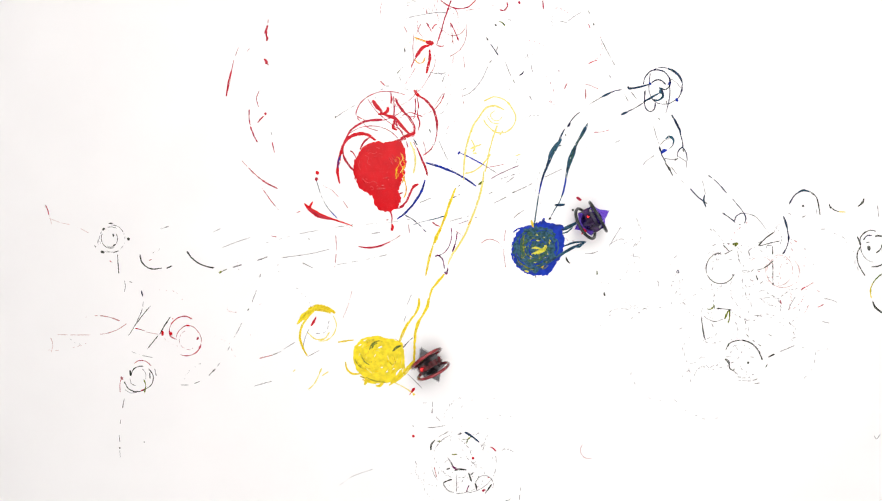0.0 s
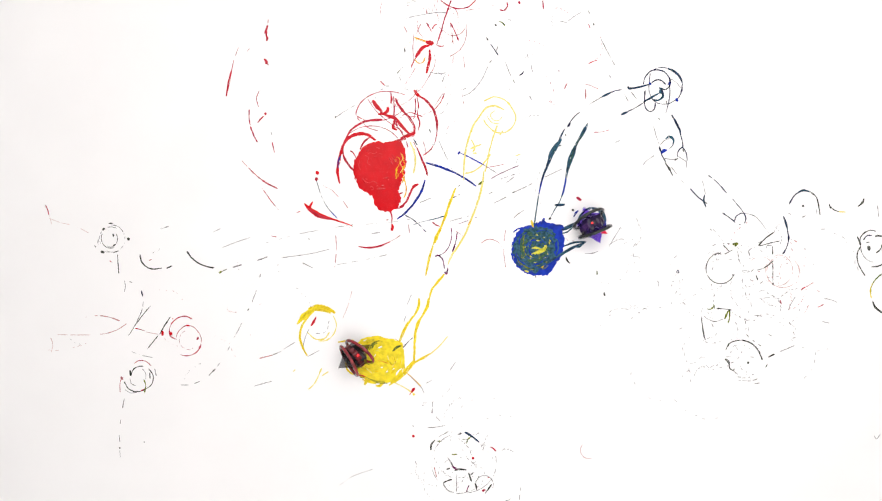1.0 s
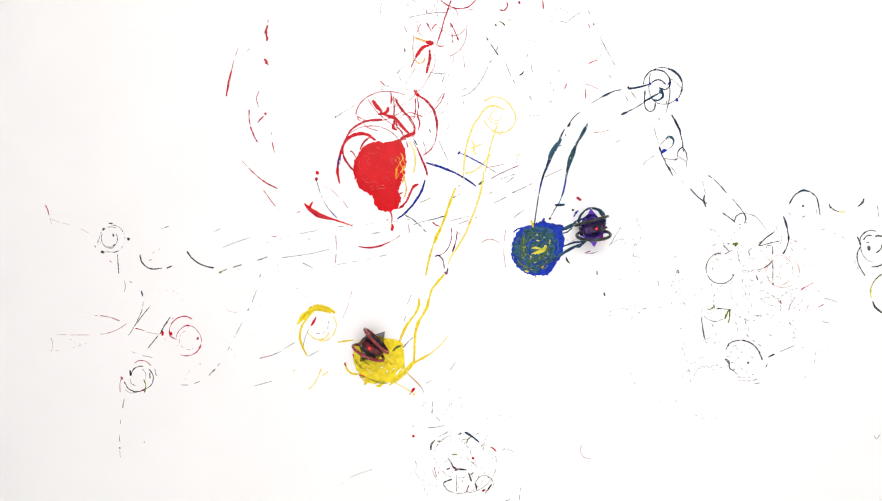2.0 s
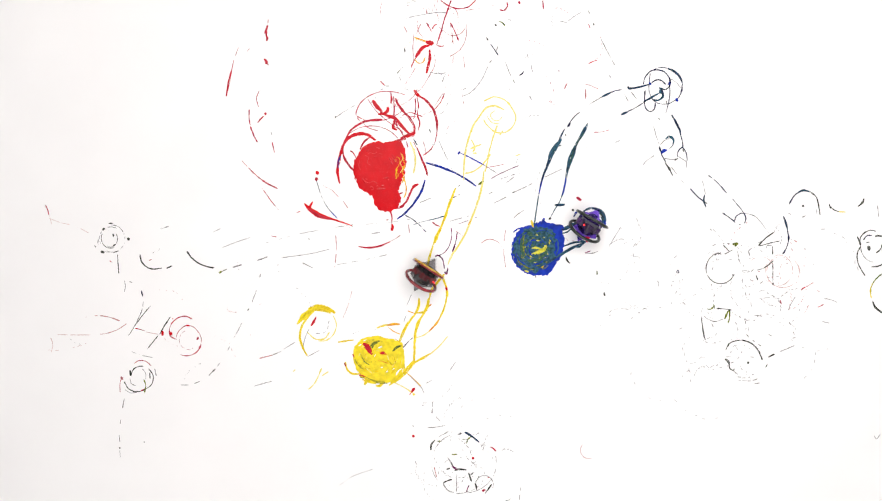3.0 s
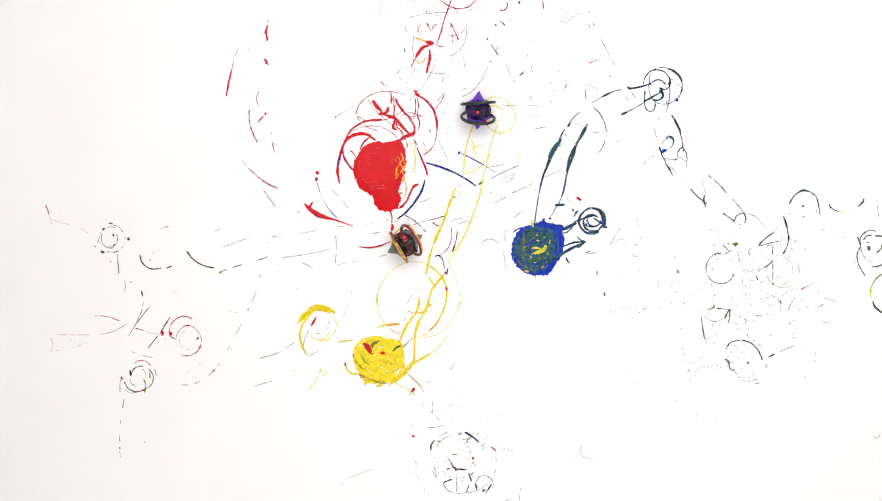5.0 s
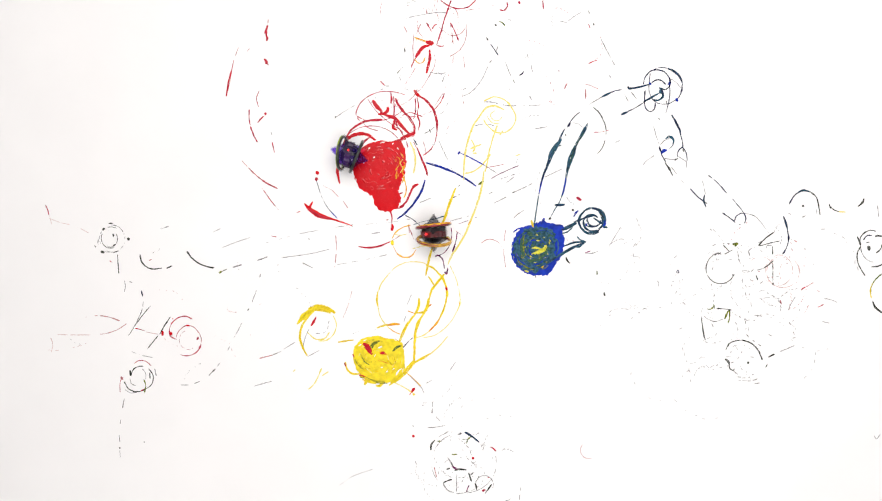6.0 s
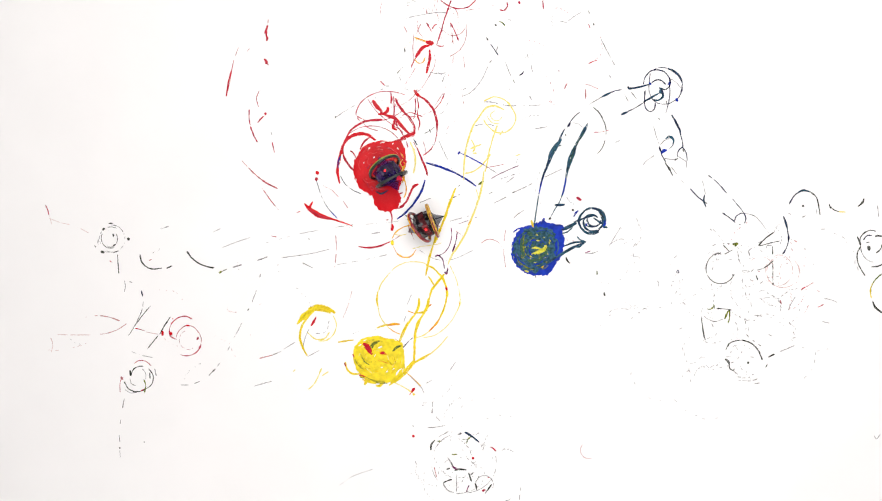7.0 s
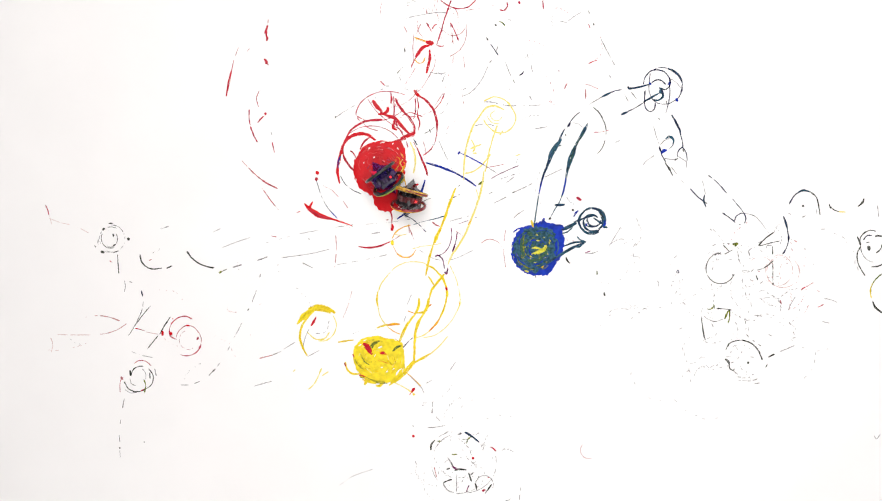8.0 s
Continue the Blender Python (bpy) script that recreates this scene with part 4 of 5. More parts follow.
S(scrawl, BLACK, 2.4, 1346, 480, 1360, 475, 1375, 463)
S(scrawl, BLACK, 2.6, 1344, 488, 1347, 498)
S(scrawl, BLACK, 2.2, 1374, 468, 1374, 505, dry=0.3)
S(scrawl, BLACK, 4, 1374, 503, 1374, 506)
O(scrawl, FAINT, 1.8, 1392, 483, 29, 28, 0, 360, dry=0.4)
O(scrawl, FAINT, 1.8, 1385, 480, 24, 27, 40, 400, dry=0.42)
O(scrawl, FAINT, 1.8, 1404, 484, 18, 24, 0, 360, dry=0.45)
O(scrawl, GREY, 1.6, 1344, 478, 22, 22, 100, 300, dry=0.5)
S(scrawl, DARKRED, 2.8, 1424, 516, 1428, 512, 1433, 510)
S(scrawl, PINK, 1.8, 1433, 510, 1446, 502)
S(scrawl, DARKRED, 2.6, 1454, 546, 1464, 541)
S(scrawl, DARKRED, 3, 1387, 533, 1389, 541)
S(scrawl, PINK, 2.6, 1412, 427, 1417, 430)
S(scrawl, PINK, 2, 1452, 516, 1457, 519)
S(scrawl, GREY, 2, 1464, 530, 1478, 533, 1491, 539)
S(scrawl, GREY, 1.8, 1401, 552, 1406, 540, 1414, 527)
S(scrawl, GREY, 1.7, 1350, 530, 1370, 529, 1386, 531, dry=0.25)
S(scrawl, GREY, 2.2, 1340, 560, 1355, 562)
S(scrawl, GREY, 1.8, 1462, 571, 1474, 574, dry=0.15)

corner_east = trail("angular dark paint strokes with a green corner")
S(corner_east, GREY, 2, 1247, 538, 1247, 560, dry=0.4)
S(corner_east, BLACK, 2.2, 1247, 562, 1248, 576)
S(corner_east, BLACK, 3, 1248, 574, 1250, 588, 1252, 600)
S(corner_east, GREEN, 2.4, 1256, 549, 1264, 549, 1270, 542)
S(corner_east, GREEN, 2.6, 1269, 540, 1270, 552)
S(corner_east, BLACK, 2.4, 1274, 548, 1288, 549, 1301, 551)
S(corner_east, GREY, 2, 1251, 561, 1260, 568, 1272, 571, 1285, 567)
S(corner_east, GREEN, 4, 1296, 551, 1291, 560, 1288, 567)
S(corner_east, GREEN, 3, 1297, 551, 1297, 564, 1294, 575)
S(corner_east, BLACK, 3, 1252, 598, 1254, 605)

face_ring = trail("open dark paint ring with a hooked end")
S(face_ring, BLACK, 2.6, 1290, 622, 1296, 611, 1306, 606, 1318, 604)
S(face_ring, BLACK, 3.2, 1318, 604, 1334, 609, 1346, 620, 1352, 631, 1355, 640)
S(face_ring, BLACK, 5, 1289, 638, 1294, 642, 1296, 647)
S(face_ring, BLACK, 2.6, 1296, 645, 1297, 654, 1303, 658, 1306, 655)
S(face_ring, GREY, 1.8, 1304, 657, 1308, 664)
S(face_ring, BLACK, 4.5, 1328, 644, 1332, 645)
S(face_ring, GREY, 2, 1334, 634, 1340, 635)
S(face_ring, BLACK, 2.8, 1365, 635, 1377, 629)
S(face_ring, GREY, 2.2, 1386, 625, 1398, 620, 1412, 614)
S(face_ring, BLACK, 2.8, 1361, 653, 1364, 647)
S(face_ring, GREY, 2.2, 1338, 676, 1347, 673)
S(face_ring, GREY, 2.2, 1341, 682, 1351, 680)
S(face_ring, GREY, 1.6, 1313, 676, 1335, 677, dry=0.2)
S(face_ring, GREY, 1.6, 1290, 634, 1320, 633, dry=0.5)
S(face_ring, GREY, 2, 1554, 774, 1558, 780, 1565, 771)
S(face_ring, NAVY, 2, 1202, 484, 1205, 480, 1207, 484, 1202, 485)

# scribble near the south side
south = trail("tangled dark paint scribble with small red spots")
S(south, NAVY, 5, 826, 768, 832, 771, 841, 777)
S(south, NAVY, 3.4, 838, 774, 846, 781, 852, 786)
S(south, GREY, 2.6, 814, 772, 822, 770)
S(south, GREEN, 2.6, 837, 776, 832, 781, 829, 788)
S(south, GREEN, 2, 822, 781, 833, 780)
S(south, GREY, 2.6, 855, 789, 857, 796)
S(south, GREY, 2.2, 861, 792, 858, 800)
S(south, BLACK, 3.4, 766, 800, 767, 790, 773, 782)
S(south, GREEN, 3, 777, 784, 785, 784)
S(south, GREY, 2, 780, 776, 797, 767)
S(south, GREY, 1.8, 760, 760, 775, 759, 792, 756, dry=0.25)
S(south, GREY, 2, 769, 714, 769, 726)
S(south, GREY, 2.4, 769, 726, 768, 735)
S(south, GREY, 1.8, 775, 740, 783, 749)
S(south, GREY, 1.6, 752, 716, 758, 716)
S(south, RED, 4.5, 734, 773, 736, 777)
S(south, RED, 5.5, 839, 815, 843, 814)
S(south, DARKRED, 2.6, 871, 794, 876, 796, 882, 802)
S(south, DARKRED, 4, 857, 873, 863, 870)
S(south, GREEN, 3.2, 803, 808, 813, 807)
S(south, GREY, 3, 796, 813, 801, 821, 806, 828)
S(south, PURPLE, 4.2, 803, 827, 809, 832, 814, 834)
S(south, BLACK, 3.6, 808, 836, 817, 834, 829, 835)
S(south, BLACK, 3, 793, 834, 800, 832)
S(south, BLACK, 3, 833, 840, 836, 848, 838, 856)
S(south, GREY, 2.4, 842, 839, 836, 845)
S(south, BLACK, 2.6, 788, 858, 796, 854, 804, 852)
S(south, BLACK, 2.4, 788, 858, 790, 865)
S(south, GREY, 2.2, 790, 863, 797, 872, 807, 875)
S(south, GREY, 2, 811, 845, 812, 860, 811, 874, dry=0.1)
S(south, PURPLE, 3, 829, 874, 834, 862)
S(south, BLACK, 3, 874, 860, 869, 868, 862, 877)
O(south, GREY, 2, 861, 862, 16, 17, 150, 380, dry=0.25)
S(south, BLACK, 2.6, 845, 858, 848, 872)
S(south, PINK, 2, 772, 830, 776, 848)
S(south, GREY, 2.6, 926, 866, 925, 872)
S(south, GREY, 2.6, 924, 879, 923, 888)
S(south, GREY, 2.2, 738, 819, 741, 826)
S(south, BLACK, 2.6, 734, 756, 735, 758)
S(south, DARKRED, 2.8, 867, 849, 870, 848)
O(south, GREY, 1.7, 825, 822, 58, 54, 0, 360, dry=0.52)
O(south, GREY, 1.7, 815, 845, 36, 32, 0, 360, dry=0.5)
O(south, PINK, 1.5, 1046, 800, 14, 15, 0, 360, dry=0.45)

# thin dashes near the north side and between the puddles
north = trail("scattered thin grey and pink paint dashes")
S(north, BLACK, 2.4, 865, 66, 868, 72)
S(north, NAVY, 2.4, 872, 78, 879, 88, 886, 98)
S(north, GREY, 2.2, 885, 82, 882, 92)
S(north, GREY, 1.8, 898, 108, 903, 122, 909, 136)
S(north, BLACK, 2.2, 912, 141, 915, 148)
S(north, GREY, 2.2, 937, 94, 939, 103)
S(north, GREY, 2.2, 944, 115, 947, 128)
S(north, NAVY, 2.8, 923, 134, 928, 131, 931, 126)
S(north, BLACK, 4, 881, 46, 882, 43)
S(north, GREEN, 2.4, 887, 38, 893, 40, 898, 46)
S(north, GREY, 2, 903, 34, 909, 36)
S(north, GREY, 1.7, 995, 37, 1008, 40)
S(north, GREY, 1.7, 1010, 37, 1022, 28, 1034, 21, dry=0.2)
S(north, BLACK, 2.4, 1046, 18, 1048, 24)
S(north, DARKRED, 2.4, 1046, 42, 1049, 50)
S(north, BLACK, 3.2, 1055, 41, 1056, 45)
S(north, GREY, 2, 1067, 66, 1080, 92, 1093, 116, dry=0.12)
S(north, DARKRED, 2.2, 1046, 113, 1054, 109, 1062, 107)
S(north, GREY, 2, 1083, 133, 1087, 140)
S(north, PINK, 2, 1040, 149, 1050, 152, 1064, 158)
S(north, PINK, 2.4, 1041, 158, 1041, 175, dry=0.1)
S(north, DARKRED, 2.4, 1003, 158, 1008, 148)
S(north, PURPLE, 3, 993, 124, 994, 127)
S(north, GREY, 2.2, 941, 170, 945, 177)
S(north, GREY, 1.8, 822, 171, 838, 163, 856, 142, 867, 118, dry=0.12)
S(north, GREY, 2, 870, 111, 874, 107)
S(north, GREY, 2, 746, 360, 766, 352)
S(north, GREY, 2.2, 797, 355, 810, 349, 825, 342)
S(north, GREY, 2, 800, 393, 835, 383, dry=0.15)
S(north, PURPLE, 1.8, 815, 398, 850, 385, dry=0.2)
S(north, GREY, 2, 878, 361, 900, 350)
S(north, GREY, 2.4, 910, 343, 930, 334, 946, 326, dry=0.1)
S(north, GREY, 2.2, 900, 325, 914, 314)
S(north, GREY, 2.2, 913, 388, 921, 380, 931, 374)
S(north, GREY, 1.8, 868, 345, 876, 341)
S(north, GREY, 1.8, 890, 318, 916, 309, dry=0.2)
S(north, GREY, 1.8, 822, 160, 829, 156)
S(north, BLACK, 2.4, 763, 229, 766, 236)


def flecks(seed, x0, y0, x1, y1, count, mats, size=1.6, length=5):
    """Tiny dry flecks that the hoops left in broken arcs, too small to pick apart, over a stretch of the sheet."""
    rng = random.Random(seed)
    for m in mats:
        verts, faces, left = [], [], count // len(mats)
        while left > 0:
            cx, cy = (x0 + x1) / 2 + rng.triangular(-1, 1, 0) * (x1 - x0) / 2, rng.uniform(y0, y1)
            r, a, n = rng.uniform(12, 70), rng.uniform(0, 360), rng.randint(2, 8)
            turn = rng.uniform(40, 110) / n
            left -= n
            for i in range(n):
                b, rr, l = radians(a + turn * i + rng.uniform(-4, 4)), r + rng.uniform(-1.5, 1.5), rng.uniform(1.2, length)
                x, y, d = cx + rr * math.cos(b), cy + rr * math.sin(b), b + math.pi / 2 + rng.uniform(-0.35, 0.35)
                if 4 < x < 1564:
                    ribbon(verts, faces, [(x, y), (x + l * math.cos(d), y + l * math.sin(d))], size * rng.uniform(0.4, 1.2))
        tagged(mesh_of("paint_fleck", verts, faces, m), "tiny dried paint flecks strewn over the white sheet", "paint flecks", kind="stuff")


flecks(1, 1060, 410, 1510, 700, 300, (FLECK, GREY, GREY), 1.9, 8)
flecks(2, 740, 730, 920, 885, 130, (FLECK, GREY), 1.9)
flecks(3, 860, 20, 1120, 420, 80, (FLECK, PINK))
flecks(4, 90, 380, 600, 700, 40, (FLECK, FAINT))
flecks(5, 640, 0, 860, 240, 60, (PINK, GREY), 1.4, 9)
flecks(6, 1290, 400, 1440, 560, 80, (FLECK, PINK), 1.9)

S(north, BLACK, 4, 1074, 519, 1075, 526)
O(west, BLACK, 1.8, 197, 424, 20, 21, 150, 300, dry=0.42)
O(west, GREY, 1.8, 194, 430, 20, 18, 60, 200, dry=0.45)
O(scrawl, FAINT, 1.8, 1352, 480, 24, 24, 0, 360, dry=0.5)
S(west_cross, FAINT, 1.7, 88, 388, 110, 396, 135, 402, 165, 418, dry=0.4)
S(west, GREY, 1.7, 285, 407, 300, 402)
S(west, GREY, 1.7, 380, 412, 392, 406)
S(west, GREY, 1.7, 395, 440, 420, 430, 445, 422, dry=0.3)

# paint laid down while the robots roll
S(yellow_puddle, YELLOW, 5, 735, 645, 750, 637, 766, 628, fresh=0.12)
S(yellow_puddle, PALE, 2.4, 766, 628, 782, 614, 796, 597, fresh=0.18)
S(yellow_puddle, ORANGE, 2, 672, 640, 686, 644, 700, 650, z=0.0016, fresh=0.6)
S(yellow_puddle, ORANGE, 2.2, 717, 658, 732, 670, 748, 686, fresh=0.4)
S(yellow_puddle, GREY, 2, 748, 686, 754, 699, fresh=0.3)
S(yellow_puddle, GREY, 1.8, 800, 658, 810, 643, fresh=0.4)
S(yellow_puddle, GREY, 1.8, 758, 681, 768, 675, fresh=0.4)
S(yellow_puddle, RED, 5, 639, 666, 645, 669, 650, 670, z=0.0009, fresh=0.8)
S(yellow_puddle, DARKRED, 3, 612, 644, 615, 651, z=0.0004, fresh=1.0)
S(yellow_puddle, GREEN, 1.8, 640, 670, 655, 674, 672, 680, 690, 681, z=0.0012, fresh=0.7)
S(yellow_puddle, RED, 8, 645, 611, 653, 614, 660, 626, z=0.0018, fresh=2.0)
S(yellow_puddle, RED, 6, 648, 616, 655, 622, 662, 630, z=0.0019, fresh=2.0)
S(yellow_puddle, RED, 5, 676, 628, 684, 626, z=0.0018, fresh=2.2)
S(yellow_puddle, ORANGE, 4, 674, 625, 688, 630, z=0.0016, fresh=2.2)
S(yellow_puddle, GREEN, 4, 661, 615, 666, 609, 675, 606, z=0.0019, fresh=1.9)
S(yellow_puddle, DARKRED, 3, 627, 629, 630, 635, z=0.0012, fresh=1.8)
S(yellow_puddle, GREEN, 3, 632, 641, 639, 651, 650, 657, z=0.0016, fresh=1.6)
S(yellow_puddle, PURPLE, 2.4, 645, 636, 650, 639, z=0.0016, fresh=1.8)

circle_fresh = trail("fresh thin yellow paint circles with orange edges")
S(circle_fresh, YELLOW, 4, 670, 583, 682, 578, 694, 577, fresh=2.2)
S(circle_fresh, ORANGE, 5, 688, 578, 700, 576, 711, 576, fresh=2.3)
S(circle_fresh, ORANGE, 2.2, 689, 580, 700, 589, 712, 594, dry=0.1, fresh=2.3)
S(circle_fresh, PALE, 2.4, 740, 600, 752, 596, 764, 588, fresh=2.5)
S(circle_fresh, ORANGE, 4, 762, 589, 774, 577, 782, 565, fresh=2.6)
S(circle_fresh, YELLOW, 4, 780, 568, 788, 552, 792, 538, fresh=2.7)
S(circle_fresh, YELLOW, 5, 792, 540, 795, 522, 793, 508, fresh=2.8)
S(circle_fresh, RED, 4, 792, 510, 795, 516, z=0.0004, fresh=2.85)
S(circle_fresh, YELLOW, 4.6, 794, 512, 787, 494, 776, 482, fresh=2.9)
S(circle_fresh, YELLOW, 4, 778, 483, 768, 475, 757, 470, fresh=3.0)
S(circle_fresh, YELLOW, 4, 786, 492, 776, 504, 770, 514, fresh=2.95)
S(circle_fresh, YELLOW, 3.5, 761, 491, 767, 499, 773, 509, fresh=2.95)
S(circle_fresh, YELLOW, 4, 740, 556, 750, 555, 760, 551, fresh=2.75)
S(circle_fresh, ORANGE, 2.4, 725, 552, 732, 555, 740, 558, fresh=2.75)
S(circle_fresh, PALE, 2.2, 757, 468, 740, 465, 722, 466, dry=0.15, fresh=3.1)
S(circle_fresh, PALE, 2.4, 722, 466, 704, 474, 690, 488, fresh=3.2)
S(circle_fresh, PALE, 2.8, 690, 488, 678, 504, 672, 520, fresh=3.25)
S(circle_fresh, YELLOW, 3.6, 672, 518, 670, 533, 672, 546, fresh=3.3)
S(circle_fresh, PALE, 2.8, 672, 546, 676, 562, 684, 575, 693, 584, fresh=3.35)
S(circle_fresh, PALE, 2, 752, 600, 772, 596, 790, 584, dry=0.2, fresh=3.45)
S(circle_fresh, PALE, 2, 790, 584, 804, 568, 812, 553, dry=0.1, fresh=3.5)
S(circle_fresh, PALE, 2.4, 812, 554, 818, 538, 817, 520, fresh=3.6)
S(circle_fresh, ORANGE, 2.6, 816, 534, 817, 541, z=0.0003, fresh=3.6)
S(circle_fresh, PALE, 2, 817, 520, 811, 496, 800, 472, fresh=3.7)
S(circle_fresh, ORANGE, 3, 762, 545, 767, 540, fresh=2.8)

ring_fresh = trail("small fresh orange paint ring near the red drip")
S(ring_fresh, YELLOW, 6, 697, 427, 698, 436, fresh=4.15)
S(ring_fresh, ORANGE, 2.6, 697, 424, 704, 412, 716, 404, 730, 400, fresh=4.1)
S(ring_fresh, ORANGE, 2.2, 699, 438, 705, 449, fresh=4.9)
S(ring_fresh, ORANGE, 3, 705, 449, 714, 456, 726, 457, 736, 451, fresh=5.0)
S(ring_fresh, ORANGE, 2.2, 734, 452, 740, 443, fresh=5.2)
S(ring_fresh, PINK, 2, 727, 402, 732, 416, 738, 432, fresh=4.2)
S(ring_fresh, PALE, 2.2, 702, 416, 712, 418, 722, 416, dry=0.1, fresh=4.8)
S(ring_fresh, PALE, 2, 733, 442, 748, 438, 764, 436, 785, 432, dry=0.2, fresh=5.9)
S(ring_fresh, GREY, 1.6, 746, 444, 768, 458, 792, 463, 815, 457, 840, 445, dry=0.3, fresh=6.2)
S(ring_fresh, PALE, 2, 846, 335, 850, 352, 846, 372, dry=0.15, fresh=6.4)

spiral_fresh = trail("fresh blue green paint spiral beside the blue puddle")
O(spiral_fresh, TEAL, 5, 1053, 393, 24, 22, 60, 150, fresh=0.45)
O(spiral_fresh, TEAL, 4.4, 1053, 393, 24, 22, 145, 235, fresh=0.55)
O(spiral_fresh, TEAL, 4.4, 1052, 392, 23, 22, 230, 330, fresh=0.65)
O(spiral_fresh, TEAL, 4, 1055, 394, 17, 15, 320, 420, fresh=0.75)
O(spiral_fresh, TEAL, 4, 1054, 394, 17, 17, 60, 190, fresh=0.8)
O(spiral_fresh, TEAL, 3.6, 1053, 394, 16, 14, 190, 320, shrink=0.2, fresh=0.85)
S(spiral_fresh, TEAL, 8, 1063, 372, 1071, 381, 1075, 392, fresh=0.6)
S(spiral_fresh, BLUE, 5, 1074, 388, 1075, 397, 1072, 404, fresh=0.7)
S(spiral_fresh, NAVY, 6, 1071, 402, 1080, 404, fresh=0.9)
S(spiral_fresh, TEAL, 4, 1055, 387, 1064, 393, 1073, 398, fresh=0.9)
S(spiral_fresh, TEAL, 3.6, 1042, 401, 1052, 403, 1062, 402, fresh=1.0)
S(spiral_fresh, BLUE, 5, 1040, 399, 1044, 399, fresh=1.0)
S(spiral_fresh, TEAL, 5, 1020, 395, 1030, 391, 1040, 386, fresh=1.1)
S(spiral_fresh, TEAL, 4, 1036, 388, 1046, 385, 1056, 383, fresh=1.0)
S(spiral_fresh, BLUE, 4, 1020, 385, 1024, 378, 1028, 374, fresh=0.6)
S(spiral_fresh, TEAL, 3, 1025, 420, 1032, 426, 1042, 430, fresh=1.0)
S(spiral_fresh, NAVY, 2, 1007, 350, 1012, 357, 1020, 363, dry=0.05, fresh=3.3)
S(spiral_fresh, PURPLE, 2.4, 1040, 449, 1050, 446, fresh=1.0)

arc_fresh = trail("fresh thin grey paint arc and dashes")
S(arc_fresh, BLACK, 2.3, 1055, 190, 1065, 200, 1072, 212, fresh=3.95)
S(arc_fresh, BLACK, 2.1, 1072, 212, 1077, 226, 1077, 240, dry=0.1, fresh=3.9)
S(arc_fresh, BLACK, 2.2, 1076, 248, 1071, 262, 1062, 273, fresh=3.8)
S(arc_fresh, GREY, 1.6, 1018, 218, 1028, 220, 1036, 226, fresh=4.1)
S(arc_fresh, GREY, 2, 950, 229, 962, 227, 977, 224, dry=0.2, fresh=4.5)
S(arc_fresh, GREY, 2, 930, 188, 950, 187, 962, 186, dry=0.15, fresh=4.6)
S(arc_fresh, GREY, 2.2, 893, 186, 910, 188, 918, 187, fresh=4.8)
S(arc_fresh, GREY, 2.2, 860, 181, 872, 181, 886, 184, fresh=5.0)
S(arc_fresh, GREY, 2.2, 845, 223, 862, 220, 882, 224, fresh=5.0)
S(arc_fresh, GREY, 2, 755, 237, 764, 232, 773, 225, fresh=5.4)
S(arc_fresh, NAVY, 2.2, 605, 312, 614, 327, 628, 338, 642, 344, fresh=6.1)
swirl("ridge", RED_WET, red_puddle, 676, 298, 10, 42, 46, 3.2, 21, (6, 28), z=0.0012, fresh=5.75, thick=0.0015)
swirl("ridge", DARKRED, red_puddle, 682, 312, 18, 32, 9, 2.6, 22, (15, 50), z=0.0014, fresh=6.5)
S(red_puddle, NAVY, 3.6, 668, 340, 678, 344, 690, 338, z=0.0015, fresh=6.6)
S(yellow_puddle, GREY, 1.9, 605, 652, 604, 626, 618, 600, 640, 588, 668, 586, dry=0.55, fresh=2.1)
S(yellow_puddle, GREY, 1.9, 745, 722, 775, 712, 800, 690, 815, 655, dry=0.55, fresh=0.5)
O(spiral_fresh, TEAL, 3.4, 1056, 391, 12, 11, 0, 200, fresh=0.8)
O(spiral_fresh, NAVY, 2.8, 1050, 396, 21, 18, 20, 160, fresh=0.6)
O(spiral_fresh, TEAL, 3, 1058, 390, 19, 20, 250, 380, fresh=0.7)
S(spiral_fresh, GREEN, 2.2, 1064, 374, 1070, 382, 1073, 391, z=0.0004, fresh=0.65)

# ---- rolling robots ----
HOOP_R, TUBE, HOOP_X, SPLAY = 0.0345, 0.0032, 0.0150, 11.0


def torus(radius, tube, around=56, across=12, wobble=0.0):
    bm = bmesh.new()
    rows = []
    for i in range(around):
        a = 2 * math.pi * i / around
        r = tube * (1 + wobble * noise.noise(Vector((math.cos(a) * 3, math.sin(a) * 3, tube * 900))))
        rows.append([bm.verts.new((r * math.cos(2 * math.pi * j / across), (radius + r * math.sin(2 * math.pi * j / across)) * math.cos(a),
                                   (radius + r * math.sin(2 * math.pi * j / across)) * math.sin(a))) for j in range(across)])
    for i in range(around):
        for j in range(across):
            k, l = (i + 1) % around, (j + 1) % across
            bm.faces.new((rows[i][j], rows[i][l], rows[k][l], rows[k][j]))
    bmesh.ops.recalc_face_normals(bm, faces=bm.faces[:])
    return bm


